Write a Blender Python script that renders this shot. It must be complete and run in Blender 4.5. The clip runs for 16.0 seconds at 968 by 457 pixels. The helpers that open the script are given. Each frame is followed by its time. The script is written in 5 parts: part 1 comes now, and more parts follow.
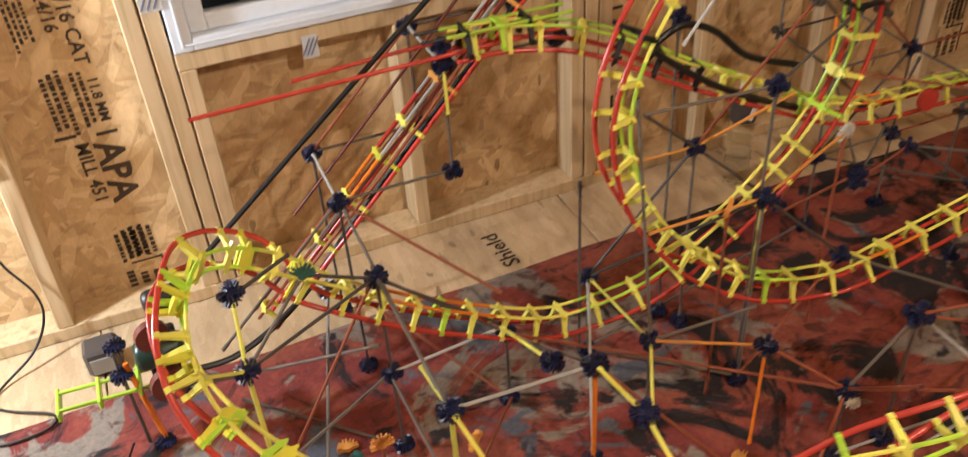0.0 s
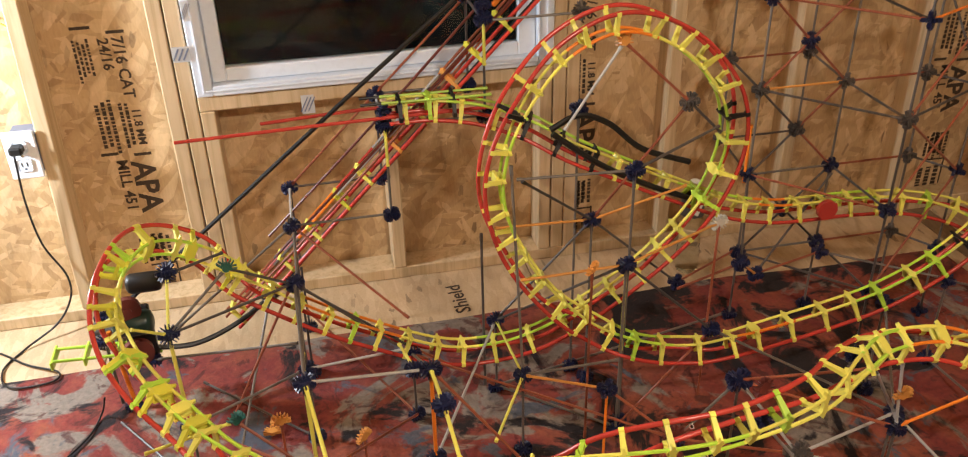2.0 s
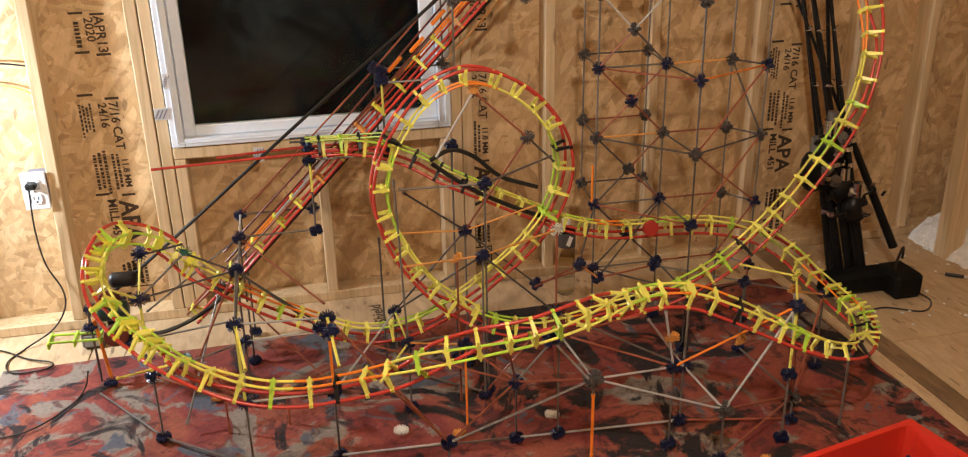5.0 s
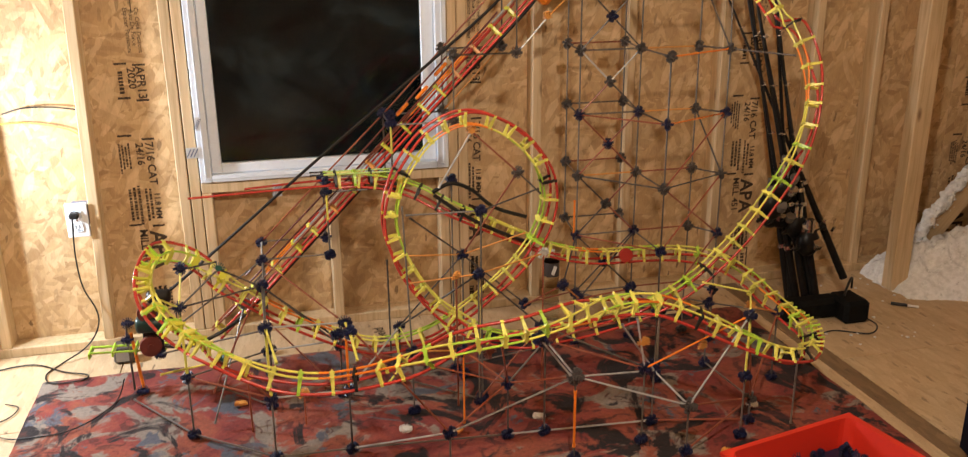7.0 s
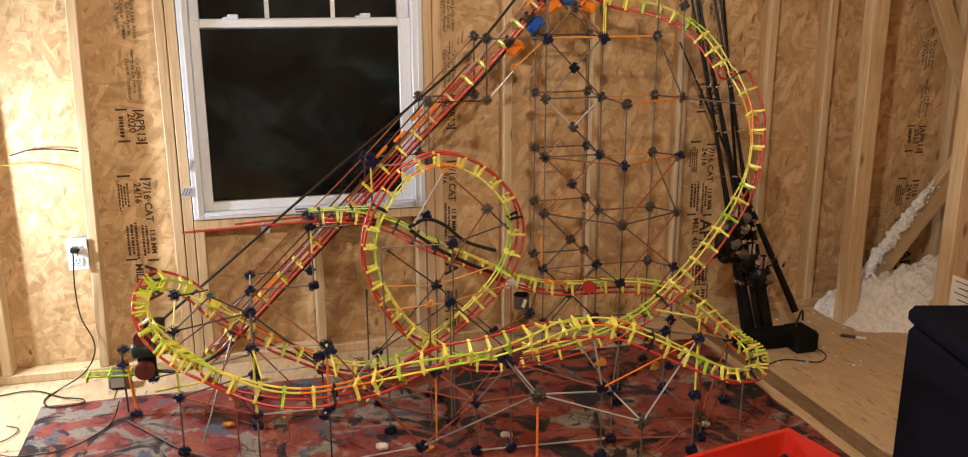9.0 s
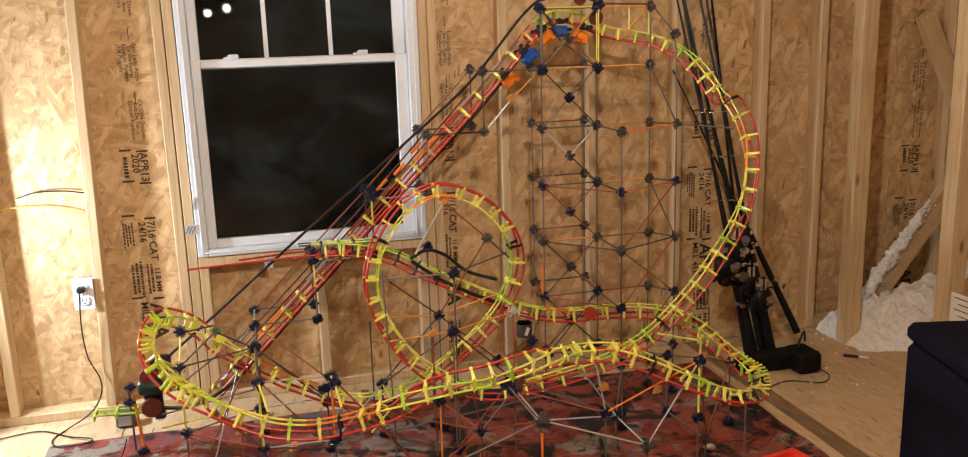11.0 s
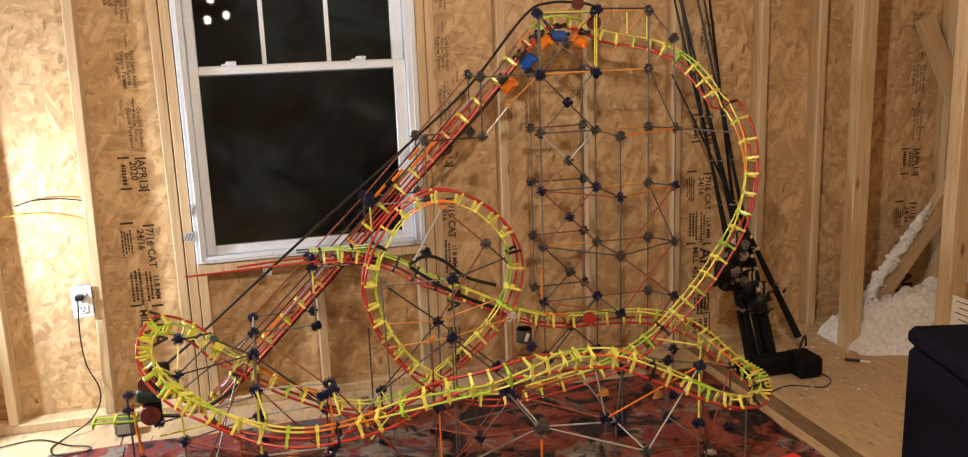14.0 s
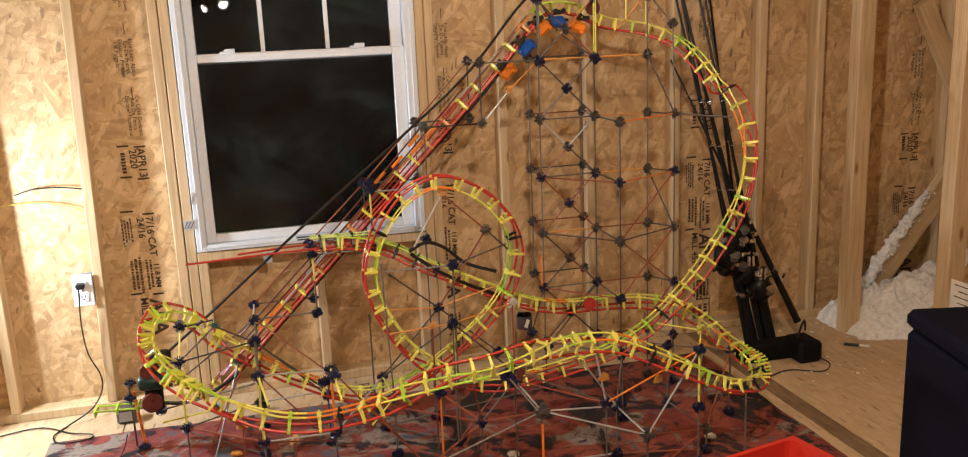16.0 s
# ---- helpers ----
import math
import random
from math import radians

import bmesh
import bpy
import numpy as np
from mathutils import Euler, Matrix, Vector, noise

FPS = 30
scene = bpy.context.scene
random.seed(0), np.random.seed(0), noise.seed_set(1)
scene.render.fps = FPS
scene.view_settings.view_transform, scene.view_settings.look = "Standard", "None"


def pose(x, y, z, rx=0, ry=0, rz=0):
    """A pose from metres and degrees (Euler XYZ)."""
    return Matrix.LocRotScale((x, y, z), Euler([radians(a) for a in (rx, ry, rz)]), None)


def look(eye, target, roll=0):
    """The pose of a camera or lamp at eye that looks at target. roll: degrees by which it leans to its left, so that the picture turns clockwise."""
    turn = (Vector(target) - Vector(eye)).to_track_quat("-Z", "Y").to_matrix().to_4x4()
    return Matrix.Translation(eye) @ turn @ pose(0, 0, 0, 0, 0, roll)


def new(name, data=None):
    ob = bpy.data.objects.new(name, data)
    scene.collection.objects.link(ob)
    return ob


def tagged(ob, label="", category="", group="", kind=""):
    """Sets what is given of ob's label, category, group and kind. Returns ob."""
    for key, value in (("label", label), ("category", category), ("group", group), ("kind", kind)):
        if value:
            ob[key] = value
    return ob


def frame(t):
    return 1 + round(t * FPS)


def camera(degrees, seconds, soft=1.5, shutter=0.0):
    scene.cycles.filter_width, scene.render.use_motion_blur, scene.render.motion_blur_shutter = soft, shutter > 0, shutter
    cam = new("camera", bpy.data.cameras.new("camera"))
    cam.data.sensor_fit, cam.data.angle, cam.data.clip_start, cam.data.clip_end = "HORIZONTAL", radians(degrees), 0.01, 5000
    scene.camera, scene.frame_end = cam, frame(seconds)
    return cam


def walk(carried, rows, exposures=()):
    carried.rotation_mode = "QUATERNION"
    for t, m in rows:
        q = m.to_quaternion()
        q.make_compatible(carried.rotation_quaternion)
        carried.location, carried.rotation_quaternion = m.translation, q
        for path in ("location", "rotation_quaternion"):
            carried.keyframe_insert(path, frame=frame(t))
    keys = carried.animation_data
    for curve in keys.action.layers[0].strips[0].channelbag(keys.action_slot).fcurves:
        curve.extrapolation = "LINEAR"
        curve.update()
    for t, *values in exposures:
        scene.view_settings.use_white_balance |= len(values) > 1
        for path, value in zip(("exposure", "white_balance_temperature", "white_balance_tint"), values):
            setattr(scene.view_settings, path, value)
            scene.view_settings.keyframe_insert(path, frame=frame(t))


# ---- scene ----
cam = camera(56.7, 16.0, 1.1, 0.5)
PATH = [
    (0, (-0.291, -1.846, 1.416), (0.27, -0.337, 0.228), -4.3),
    (0.5, (-0.229, -1.973, 1.462), (0.36, -0.406, 0.368), -4.1),
    (1, (-0.091, -2.094, 1.466), (0.39, -0.458, 0.421), -2.6),
    (1.5, (0.017, -2.215, 1.469), (0.39, -0.539, 0.443), -1.8),
    (2, (0.023, -2.307, 1.497), (0.369, -0.609, 0.496), -1.4),
    (2.5, (-0.001, -2.46, 1.498), (0.354, -0.726, 0.567), -0.6),
    (3, (0.003, -2.607, 1.488), (0.394, -0.865, 0.586), -0.9),
    (3.5, (0.056, -2.702, 1.515), (0.477, -0.925, 0.697), -1.4),
    (4, (0.14, -2.835, 1.521), (0.575, -1.049, 0.731), -1.3),
    (4.5, (0.163, -2.962, 1.513), (0.55, -1.159, 0.74), -1.3),
    (6.8, (0.0, -3.444, 1.508), (0.442, -1.6, 0.871), -0.3),
    (7, (0.016, -3.464, 1.526), (0.459, -1.615, 0.906), -0.5),
    (7.5, (0.027, -3.524, 1.54), (0.489, -1.663, 0.971), -0.5),
    (8, (0.032, -3.61, 1.54), (0.509, -1.742, 1.006), -0.4),
    (8.5, (0.031, -3.686, 1.538), (0.503, -1.815, 1.014), -0.3),
    (9, (0.009, -3.738, 1.538), (0.487, -1.863, 1.028), -0.2),
    (11.5, (0.012, -3.782, 1.535), (0.489, -1.888, 1.104), -2.2),
    (12, (0.006, -3.781, 1.53), (0.486, -1.887, 1.101), -2.4),
    (12.5, (0.016, -3.768, 1.53), (0.496, -1.874, 1.102), -2.4),
    (13, (0.019, -3.767, 1.522), (0.501, -1.872, 1.105), -2.1),
    (13.5, (0.025, -3.77, 1.523), (0.499, -1.872, 1.107), -2.1),
    (14, (0.025, -3.776, 1.534), (0.497, -1.88, 1.107), -2.1),
    (14.5, (0.025, -3.775, 1.54), (0.494, -1.879, 1.109), -2.1),
    (15, (0.025, -3.78, 1.536), (0.493, -1.884, 1.105), -2.1),
    (15.5, (0.018, -3.78, 1.533), (0.493, -1.887, 1.096), -2.2),
    (16, (0.018, -3.782, 1.523), (0.491, -1.891, 1.073), -2.4),
]
walk(cam, [(t, look(eye, target, roll)) for t, eye, target, roll in PATH])

# ---- world, lamps ----
world = bpy.data.worlds.new("night")
world.use_nodes = True
world.node_tree.nodes["Background"].inputs[0].default_value = (0.004, 0.006, 0.01, 1)
world.node_tree.nodes["Background"].inputs[1].default_value = 1.0
scene.world = world


def bulb_light(x, y, z, watts, colour, radius):
    lamp = bpy.data.lights.new("bulb_light", "POINT")
    lamp.energy, lamp.color, lamp.shadow_soft_size = watts, colour, radius
    ob = new("bulb_light", lamp)
    ob.location = (x, y, z)
    return ob


# both lamps are out of view; SIDE is added to brighten the left wall
KEY = (0.54, -2.5, 2.18)
SIDE = (-1.28, -0.25, 0.88)
bulb_light(*KEY, 117, (1.0, 0.88, 0.76), 0.05)
bulb_light(*SIDE, 96, (0.82, 0.90, 1.0), 0.05)


# ---- materials ----
def node_mat(name, rough=0.6, metal=0.0):
    m = bpy.data.materials.new(name)
    m.use_nodes = True
    nt = m.node_tree
    b = nt.nodes["Principled BSDF"]
    b.inputs["Roughness"].default_value, b.inputs["Metallic"].default_value = rough, metal
    return m, nt, b


def link(nt, a, b):
    nt.links.new(a, b)


def ramp(nt, fac, stops, mode="LINEAR"):
    r = nt.nodes.new("ShaderNodeValToRGB")
    r.color_ramp.interpolation = mode
    els = r.color_ramp.elements
    while len(els) < len(stops):
        els.new(0.5)
    for e, (p, c) in zip(els, stops):
        e.position, e.color = p, (*c, 1)
    link(nt, fac, r.inputs[0])
    return r.outputs[0]


def mix(nt, fac, a, b, mode="MIX"):
    n = nt.nodes.new("ShaderNodeMix")
    n.data_type, n.blend_type = "RGBA", mode
    for sock, v in ((n.inputs[0], fac), (n.inputs[6], a), (n.inputs[7], b)):
        if isinstance(v, bpy.types.NodeSocket):
            link(nt, v, sock)
        elif isinstance(v, tuple):
            sock.default_value = (*v, 1)
        else:
            sock.default_value = v
    return n.outputs[2]


def coords(nt, scale=(1, 1, 1), rot=(0, 0, 0), shift_by_object=False):
    t = nt.nodes.new("ShaderNodeTexCoord")
    mp = nt.nodes.new("ShaderNodeMapping")
    mp.inputs["Scale"].default_value, mp.inputs["Rotation"].default_value = scale, [radians(a) for a in rot]
    src = t.outputs["Object"]
    if shift_by_object:
        oi = nt.nodes.new("ShaderNodeObjectInfo")
        cm = nt.nodes.new("ShaderNodeVectorMath")
        cm.operation = "SCALE"
        cm.inputs[0].default_value = (7.3, 3.1, 5.7)
        link(nt, oi.outputs["Random"], cm.inputs["Scale"])
        ad = nt.nodes.new("ShaderNodeVectorMath")
        link(nt, src, ad.inputs[0])
        link(nt, cm.outputs[0], ad.inputs[1])
        src = ad.outputs[0]
    link(nt, src, mp.inputs[0])
    return mp.outputs[0]


def noise_tex(nt, vec, scale, detail=4, rough=0.55, distort=0.0):
    n = nt.nodes.new("ShaderNodeTexNoise")
    n.inputs["Scale"].default_value, n.inputs["Detail"].default_value = scale, detail
    n.inputs["Roughness"].default_value, n.inputs["Distortion"].default_value = rough, distort
    link(nt, vec, n.inputs["Vector"])
    return n.outputs[0]


def bump(nt, b, height, strength, distance=0.002):
    n = nt.nodes.new("ShaderNodeBump")
    n.inputs["Strength"].default_value, n.inputs["Distance"].default_value = strength, distance
    link(nt, height, n.inputs["Height"])
    link(nt, n.outputs[0], b.inputs["Normal"])


def flakes(nt, rot, size, stretch, shift):
    """One layer of long wood strands: two random values a strand."""
    turned = coords(nt, (1, 1, 1), rot, shift)
    mp = nt.nodes.new("ShaderNodeMapping")
    mp.inputs["Scale"].default_value = (size, size, size * stretch)
    link(nt, turned, mp.inputs[0])
    vec = mp.outputs[0]
    wob = noise_tex(nt, vec, 0.8, 2)
    ad = nt.nodes.new("ShaderNodeVectorMath")
    ad.operation = "MULTIPLY_ADD"
    cmb = nt.nodes.new("ShaderNodeCombineXYZ")
    for i in range(3):
        link(nt, wob, cmb.inputs[i])
    ad.inputs[1].default_value = (0.7, 0.7, 0.7)
    link(nt, cmb.outputs[0], ad.inputs[0])
    link(nt, vec, ad.inputs[2])
    v = nt.nodes.new("ShaderNodeTexVoronoi")
    v.inputs["Scale"].default_value = 1.0
    link(nt, ad.outputs[0], v.inputs["Vector"])
    sep = nt.nodes.new("ShaderNodeSeparateColor")
    link(nt, v.outputs["Color"], sep.inputs[0])
    return sep.outputs[0], sep.outputs[1], v.outputs["Distance"]


def osb_material(name, dark, mid, light, depth=0.62, flat=False):
    m, nt, b = node_mat(name, 0.62)
    turn = (lambda a: (90, 0, a)) if flat else (lambda a: (0, a, 0))
    r1, g1, d1 = flakes(nt, turn(24), 46, 0.24, True)
    r2, g2, d2 = flakes(nt, turn(-48), 38, 0.3, True)
    r3, g3, d3 = flakes(nt, turn(82), 58, 0.22, True)
    tone = [(0.0, dark), (0.18, tuple(v * 0.80 for v in mid)), (0.50, mid), (0.80, tuple(0.5 * (u + v) for u, v in zip(mid, light))), (1.0, light)]
    c = mix(nt, ramp(nt, g1, [(0.42, (0, 0, 0)), (0.5, (1, 1, 1))]), ramp(nt, r1, tone), ramp(nt, r2, tone))
    c = mix(nt, ramp(nt, g2, [(0.6, (0, 0, 0)), (0.66, (1, 1, 1))]), c, ramp(nt, r3, tone))
    c = mix(nt, depth, mid, c)
    big = noise_tex(nt, coords(nt, (1, 1, 1), (0, 0, 0), True), 2.2, 4)
    wide = noise_tex(nt, coords(nt, (1, 1, 0.6), (0, 0, 0), True), 7.0, 3, 0.6, 0.8)
    # warm and pale drifts between the strands
    c = mix(nt, ramp(nt, wide, [(0.32, (0.40 * depth,) * 3), (0.48, (0, 0, 0))]), c, tuple(v * q for v, q in zip(mid, (0.80, 0.70, 0.58))))
    c = mix(nt, ramp(nt, wide, [(0.54, (0, 0, 0)), (0.76, (0.4 * depth,) * 3)]), c, light)
    # long pale strands on top, a few dark slivers of bark
    r4, g4, d4 = flakes(nt, turn(-28), 30, 0.34, True)
    c = mix(nt, ramp(nt, g4, [(0.86, (0, 0, 0)), (0.87, (0.7 * depth,) * 3)]), c, tuple(min(1, v * 1.10) for v in light))
    r5, g5, d5 = flakes(nt, turn(55), 26, 0.26, True)
    c = mix(nt, ramp(nt, r5, [(0.90, (0, 0, 0)), (0.91, (0.55 * depth,) * 3)]), c, tuple(v * 0.82 for v in mid))
    r6, g6, d6 = flakes(nt, turn(-8), 88, 0.30, True)
    sliver = ramp(nt, r6, [(0.972, (0, 0, 0)), (0.976, (0.9, 0.9, 0.9))])
    c = mix(nt, mix(nt, ramp(nt, big, [(0.40, (0.15, 0.15, 0.15)), (0.62, (1, 1, 1))]), (0, 0, 0), sliver), c, tuple(v * 0.42 for v in dark))
    edge = ramp(nt, d4, [(0.55, (0, 0, 0)), (0.75, (0.35 * depth,) * 3)])
    c = mix(nt, edge, c, tuple(v * 0.9 for v in dark))
    fib = noise_tex(nt, coords(nt, (60, 60, 14), turn(24)), 3.0, 5)
    c = mix(nt, 0.16, c, ramp(nt, fib, [(0.3, dark), (0.7, light)]), "MIX")
    link(nt, c, b.inputs["Base Color"])
    hs = nt.nodes.new("ShaderNodeMath")
    link(nt, r1, hs.inputs[0])
    link(nt, fib, hs.inputs[1])
    bump(nt, b, hs.outputs[0], 0.35, 0.0015)
    return m


OSB = osb_material("oriented_strand_board", (0.30, 0.17, 0.075), (0.545, 0.362, 0.178), (0.75, 0.57, 0.34), 0.70)
DARK_STRIP = osb_material("dark_subfloor_strip", (0.10, 0.06, 0.03), (0.20, 0.125, 0.065), (0.30, 0.20, 0.11), 0.5, True)
FLOOR_OSB = osb_material("subfloor_board", (0.32, 0.21, 0.11), (0.53, 0.385, 0.225), (0.66, 0.52, 0.34), 0.38, True)


def lumber_material(name, dark, light):
    m, nt, b = node_mat(name, 0.55)
    vec = coords(nt, (1, 1, 0.06), (0, 0, 0), True)
    g = noise_tex(nt, vec, 55, 4, 0.6, 0.6)
    c = ramp(nt, g, [(0.32, dark), (0.55, light), (0.8, tuple(min(1, v * 1.08) for v in light))])
    k = nt.nodes.new("ShaderNodeTexVoronoi")
    k.inputs["Scale"].default_value = 1.0
    link(nt, coords(nt, (9, 9, 3.2), (0, 0, 0), True), k.inputs["Vector"])
    c = mix(nt, ramp(nt, k.outputs["Distance"], [(0.05, (0.9, 0.9, 0.9)), (0.13, (0, 0, 0))]), c, (0.16, 0.075, 0.03))
    st = noise_tex(nt, coords(nt, (1, 1, 1), (0, 0, 0), True), 3, 4)
    c = mix(nt, ramp(nt, st, [(0.45, (0, 0, 0)), (0.8, (0.5, 0.5, 0.5))]), c, dark)
    link(nt, c, b.inputs["Base Color"])
    bump(nt, b, g, 0.25, 0.001)
    return m


PINE = lumber_material("pine_lumber", (0.46, 0.325, 0.17), (0.60, 0.45, 0.27))


def plastic(name, col, rough=0.32, spread=0.18, trans=0.0):
    m, nt, b = node_mat(name, rough)
    oi = nt.nodes.new("ShaderNodeObjectInfo")
    c = mix(nt, ramp(nt, oi.outputs["Random"], [(0, (0, 0, 0)), (1, (1, 1, 1))]), tuple(v * (1 - spread) for v in col), tuple(min(1, v * (1 + spread)) for v in col))
    g = noise_tex(nt, coords(nt), 60, 3)
    c = mix(nt, ramp(nt, g, [(0.5, (0, 0, 0)), (0.8, (0.25, 0.25, 0.25))]), c, tuple(v * 0.7 + 0.02 for v in col))
    link(nt, c, b.inputs["Base Color"])
    if trans:
        b.inputs["Transmission Weight"].default_value = trans
    return m


YELLOW = plastic("yellow_plastic", (0.73, 0.70, 0.13))
LIME = plastic("lime_plastic", (0.42, 0.66, 0.06))
ORANGE = plastic("orange_plastic", (0.80, 0.22, 0.02))
REDTUBE = plastic("red_tube_plastic", (0.50, 0.05, 0.038), 0.25)
NAVY = plastic("navy_plastic", (0.011, 0.015, 0.052), 0.4)
BLUE = plastic("blue_plastic", (0.015, 0.09, 0.42), 0.3)
GREY = plastic("grey_plastic", (0.13, 0.115, 0.10), 0.35)
DARKGREY = plastic("dark_grey_plastic", (0.075, 0.065, 0.06), 0.4)
SILVER = plastic("silver_grey_plastic", (0.42, 0.42, 0.41), 0.28)
WHITEP = plastic("white_plastic", (0.72, 0.70, 0.64), 0.35)
BLACK = plastic("black_plastic", (0.008, 0.008, 0.008), 0.45)
RUST = plastic("rust_red_plastic", (0.27, 0.075, 0.038), 0.35)
TEAL = plastic("teal_plastic", (0.02, 0.095, 0.075), 0.35)
MOTOR_GREEN = plastic("motor_green_plastic", (0.008, 0.035, 0.028), 0.35)
MAROON = plastic("maroon_plastic", (0.12, 0.028, 0.022), 0.35)
TAN = plastic("tan_orange_plastic", (0.66, 0.30, 0.07), 0.35)
VINYL = plastic("white_vinyl", (0.70, 0.77, 0.86), 0.35, 0.03)
BINRED = plastic("red_bin_plastic", (0.62, 0.03, 0.015), 0.38, 0.05)
INK = plastic("printed_ink", (0.048, 0.029, 0.016), 0.75, 0.1)
OUTLET = plastic("outlet_plastic", (0.78, 0.80, 0.82), 0.35, 0.02)
TAPE = plastic("tape_film", (0.55, 0.56, 0.56), 0.3, 0.02)
SLATE = plastic("slate_print", (0.16, 0.19, 0.27), 0.5, 0.05)
CHROME, _, _ = node_mat("chrome_metal", 0.2, 1.0)
CHROME.node_tree.nodes["Principled BSDF"].inputs["Base Color"].default_value = (0.75, 0.75, 0.76, 1)


def fabric_material():
    m, nt, b = node_mat("navy_fabric", 0.9)
    v = coords(nt)
    g = noise_tex(nt, v, 240, 3)
    s = noise_tex(nt, v, 7, 4)
    c = mix(nt, s, (0.002, 0.0025, 0.008), (0.005, 0.006, 0.017))
    b.inputs["Specular IOR Level"].default_value = 0.15
    link(nt, c, b.inputs["Base Color"])
    bump(nt, b, g, 0.5, 0.001)
    return m


FABRIC = fabric_material()


def rug_material():
    m, nt, b = node_mat("blotched_rug", 0.95)
    v = coords(nt)
    n1 = noise_tex(nt, v, 3.4, 6, 0.6, 0.9)
    n2 = noise_tex(nt, coords(nt, (1, 1, 1), (0, 0, 40)), 3.8, 6, 0.58, 1.2)
    n3 = noise_tex(nt, coords(nt, (1, 1, 1), (20, 0, 80)), 4.6, 6, 0.6, 1.0)
    n4 = noise_tex(nt, coords(nt, (1, 1, 1), (50, 10, 120)), 4.2, 6, 0.6, 1.4)
    c = ramp(nt, n1, [(0.30, (0.18, 0.030, 0.028)), (0.44, (0.28, 0.052, 0.042)), (0.52, (0.34, 0.080, 0.052)), (0.62, (0.36, 0.105, 0.055)), (0.72, (0.15, 0.026, 0.028))])
    # beige and grey patches keep to one end; the dark blotches crowd towards the middle
    sp = nt.nodes.new("ShaderNodeSeparateXYZ")
    link(nt, v, sp.inputs[0])
    crowd = nt.nodes.new("ShaderNodeMapRange")
    for k, val in ((1, -0.15), (2, 0.55), (3, 0.0), (4, 0.042)):
        crowd.inputs[k].default_value = val
    link(nt, sp.outputs[0], crowd.inputs[0])

    def shifted(src, op):
        n = nt.nodes.new("ShaderNodeMath")
        n.operation = op
        link(nt, src, n.inputs[0])
        link(nt, crowd.outputs[0], n.inputs[1])
        return n

    c = mix(nt, ramp(nt, shifted(n2, "SUBTRACT").outputs[0], [(0.525, (0, 0, 0)), (0.565, (1, 1, 1))]), c, (0.31, 0.27, 0.22))
    c = mix(nt, ramp(nt, shifted(n3, "SUBTRACT").outputs[0], [(0.565, (0, 0, 0)), (0.605, (1, 1, 1))]), c, (0.12, 0.14, 0.175))
    more = shifted(n4, "ADD")
    c = mix(nt, ramp(nt, more.outputs[0], [(0.55, (0, 0, 0)), (0.605, (1, 1, 1))]), c, (0.022, 0.016, 0.018))
    n5 = noise_tex(nt, coords(nt, (1, 1, 1), (10, 40, 200)), 11.0, 5, 0.6, 1.6)
    c = mix(nt, ramp(nt, n5, [(0.56, (0, 0, 0)), (0.64, (0.75, 0.75, 0.75))]), c, (0.10, 0.028, 0.022))
    f = noise_tex(nt, v, 90, 4)
    c = mix(nt, 0.35, c, ramp(nt, f, [(0.3, (0.05, 0.03, 0.025)), (0.7, (0.5, 0.4, 0.33))]), "OVERLAY")
    c = mix(nt, 1.0, c, (0.82, 0.82, 0.86), "MULTIPLY")
    link(nt, c, b.inputs["Base Color"])
    bump(nt, b, f, 0.8, 0.004)
    return m


RUG = rug_material()


def insulation_material():
    m, nt, b = node_mat("loose_fill_fibre", 1.0)
    g = noise_tex(nt, coords(nt), 45, 5, 0.65)
    link(nt, ramp(nt, g, [(0.3, (0.60, 0.60, 0.58)), (0.6, (0.80, 0.80, 0.79))]), b.inputs["Base Color"])
    bump(nt, b, g, 0.6, 0.006)
    return m


FLUFF = insulation_material()


def glass_material(name, rough=0.0, tint=(0.9, 0.95, 0.93)):
    m, nt, b = node_mat(name, rough)
    b.inputs["Base Color"].default_value = (*tint, 1)
    b.inputs["Transmission Weight"].default_value = 1.0
    b.inputs["IOR"].default_value = 1.45
    return m


GLASS = glass_material("window_glass", 0.0, (0.82, 0.92, 0.90))
GLASS.node_tree.nodes["Principled BSDF"].inputs["IOR"].default_value = 1.34
CLEAR = glass_material("clear_bottle_plastic", 0.05)
CLEAR.node_tree.nodes["Principled BSDF"].inputs["IOR"].default_value = 1.08


def emission_material(name, col, power):
    m = bpy.data.materials.new(name)
    m.use_nodes = True
    nt = m.node_tree
    nt.nodes.clear()
    e, o = nt.nodes.new("ShaderNodeEmission"), nt.nodes.new("ShaderNodeOutputMaterial")
    e.inputs[0].default_value, e.inputs[1].default_value = (*col, 1), power
    link(nt, e.outputs[0], o.inputs[0])
    return m


# mottled glow on the backdrop, imitating the room's reflections in the pane
def pane_glow_material():
    m = emission_material("painted_pane_reflections", (0, 0, 0), 1.0)
    nt = m.node_tree
    e = nt.nodes["Emission"]
    n = noise_tex(nt, coords(nt, (1, 1, 1.5)), 0.9, 6, 0.62, 0.7)
    link(nt, ramp(nt, n, [(0.38, (0.0006, 0.0010, 0.0012)), (0.52, (0.0042, 0.0056, 0.0055)), (0.66, (0.0180, 0.0205, 0.0190))]), e.inputs[0])
    return m


PANE_GLOW = pane_glow_material()
BULB = emission_material("lit_bulb", (1.0, 0.9, 0.75), 110)


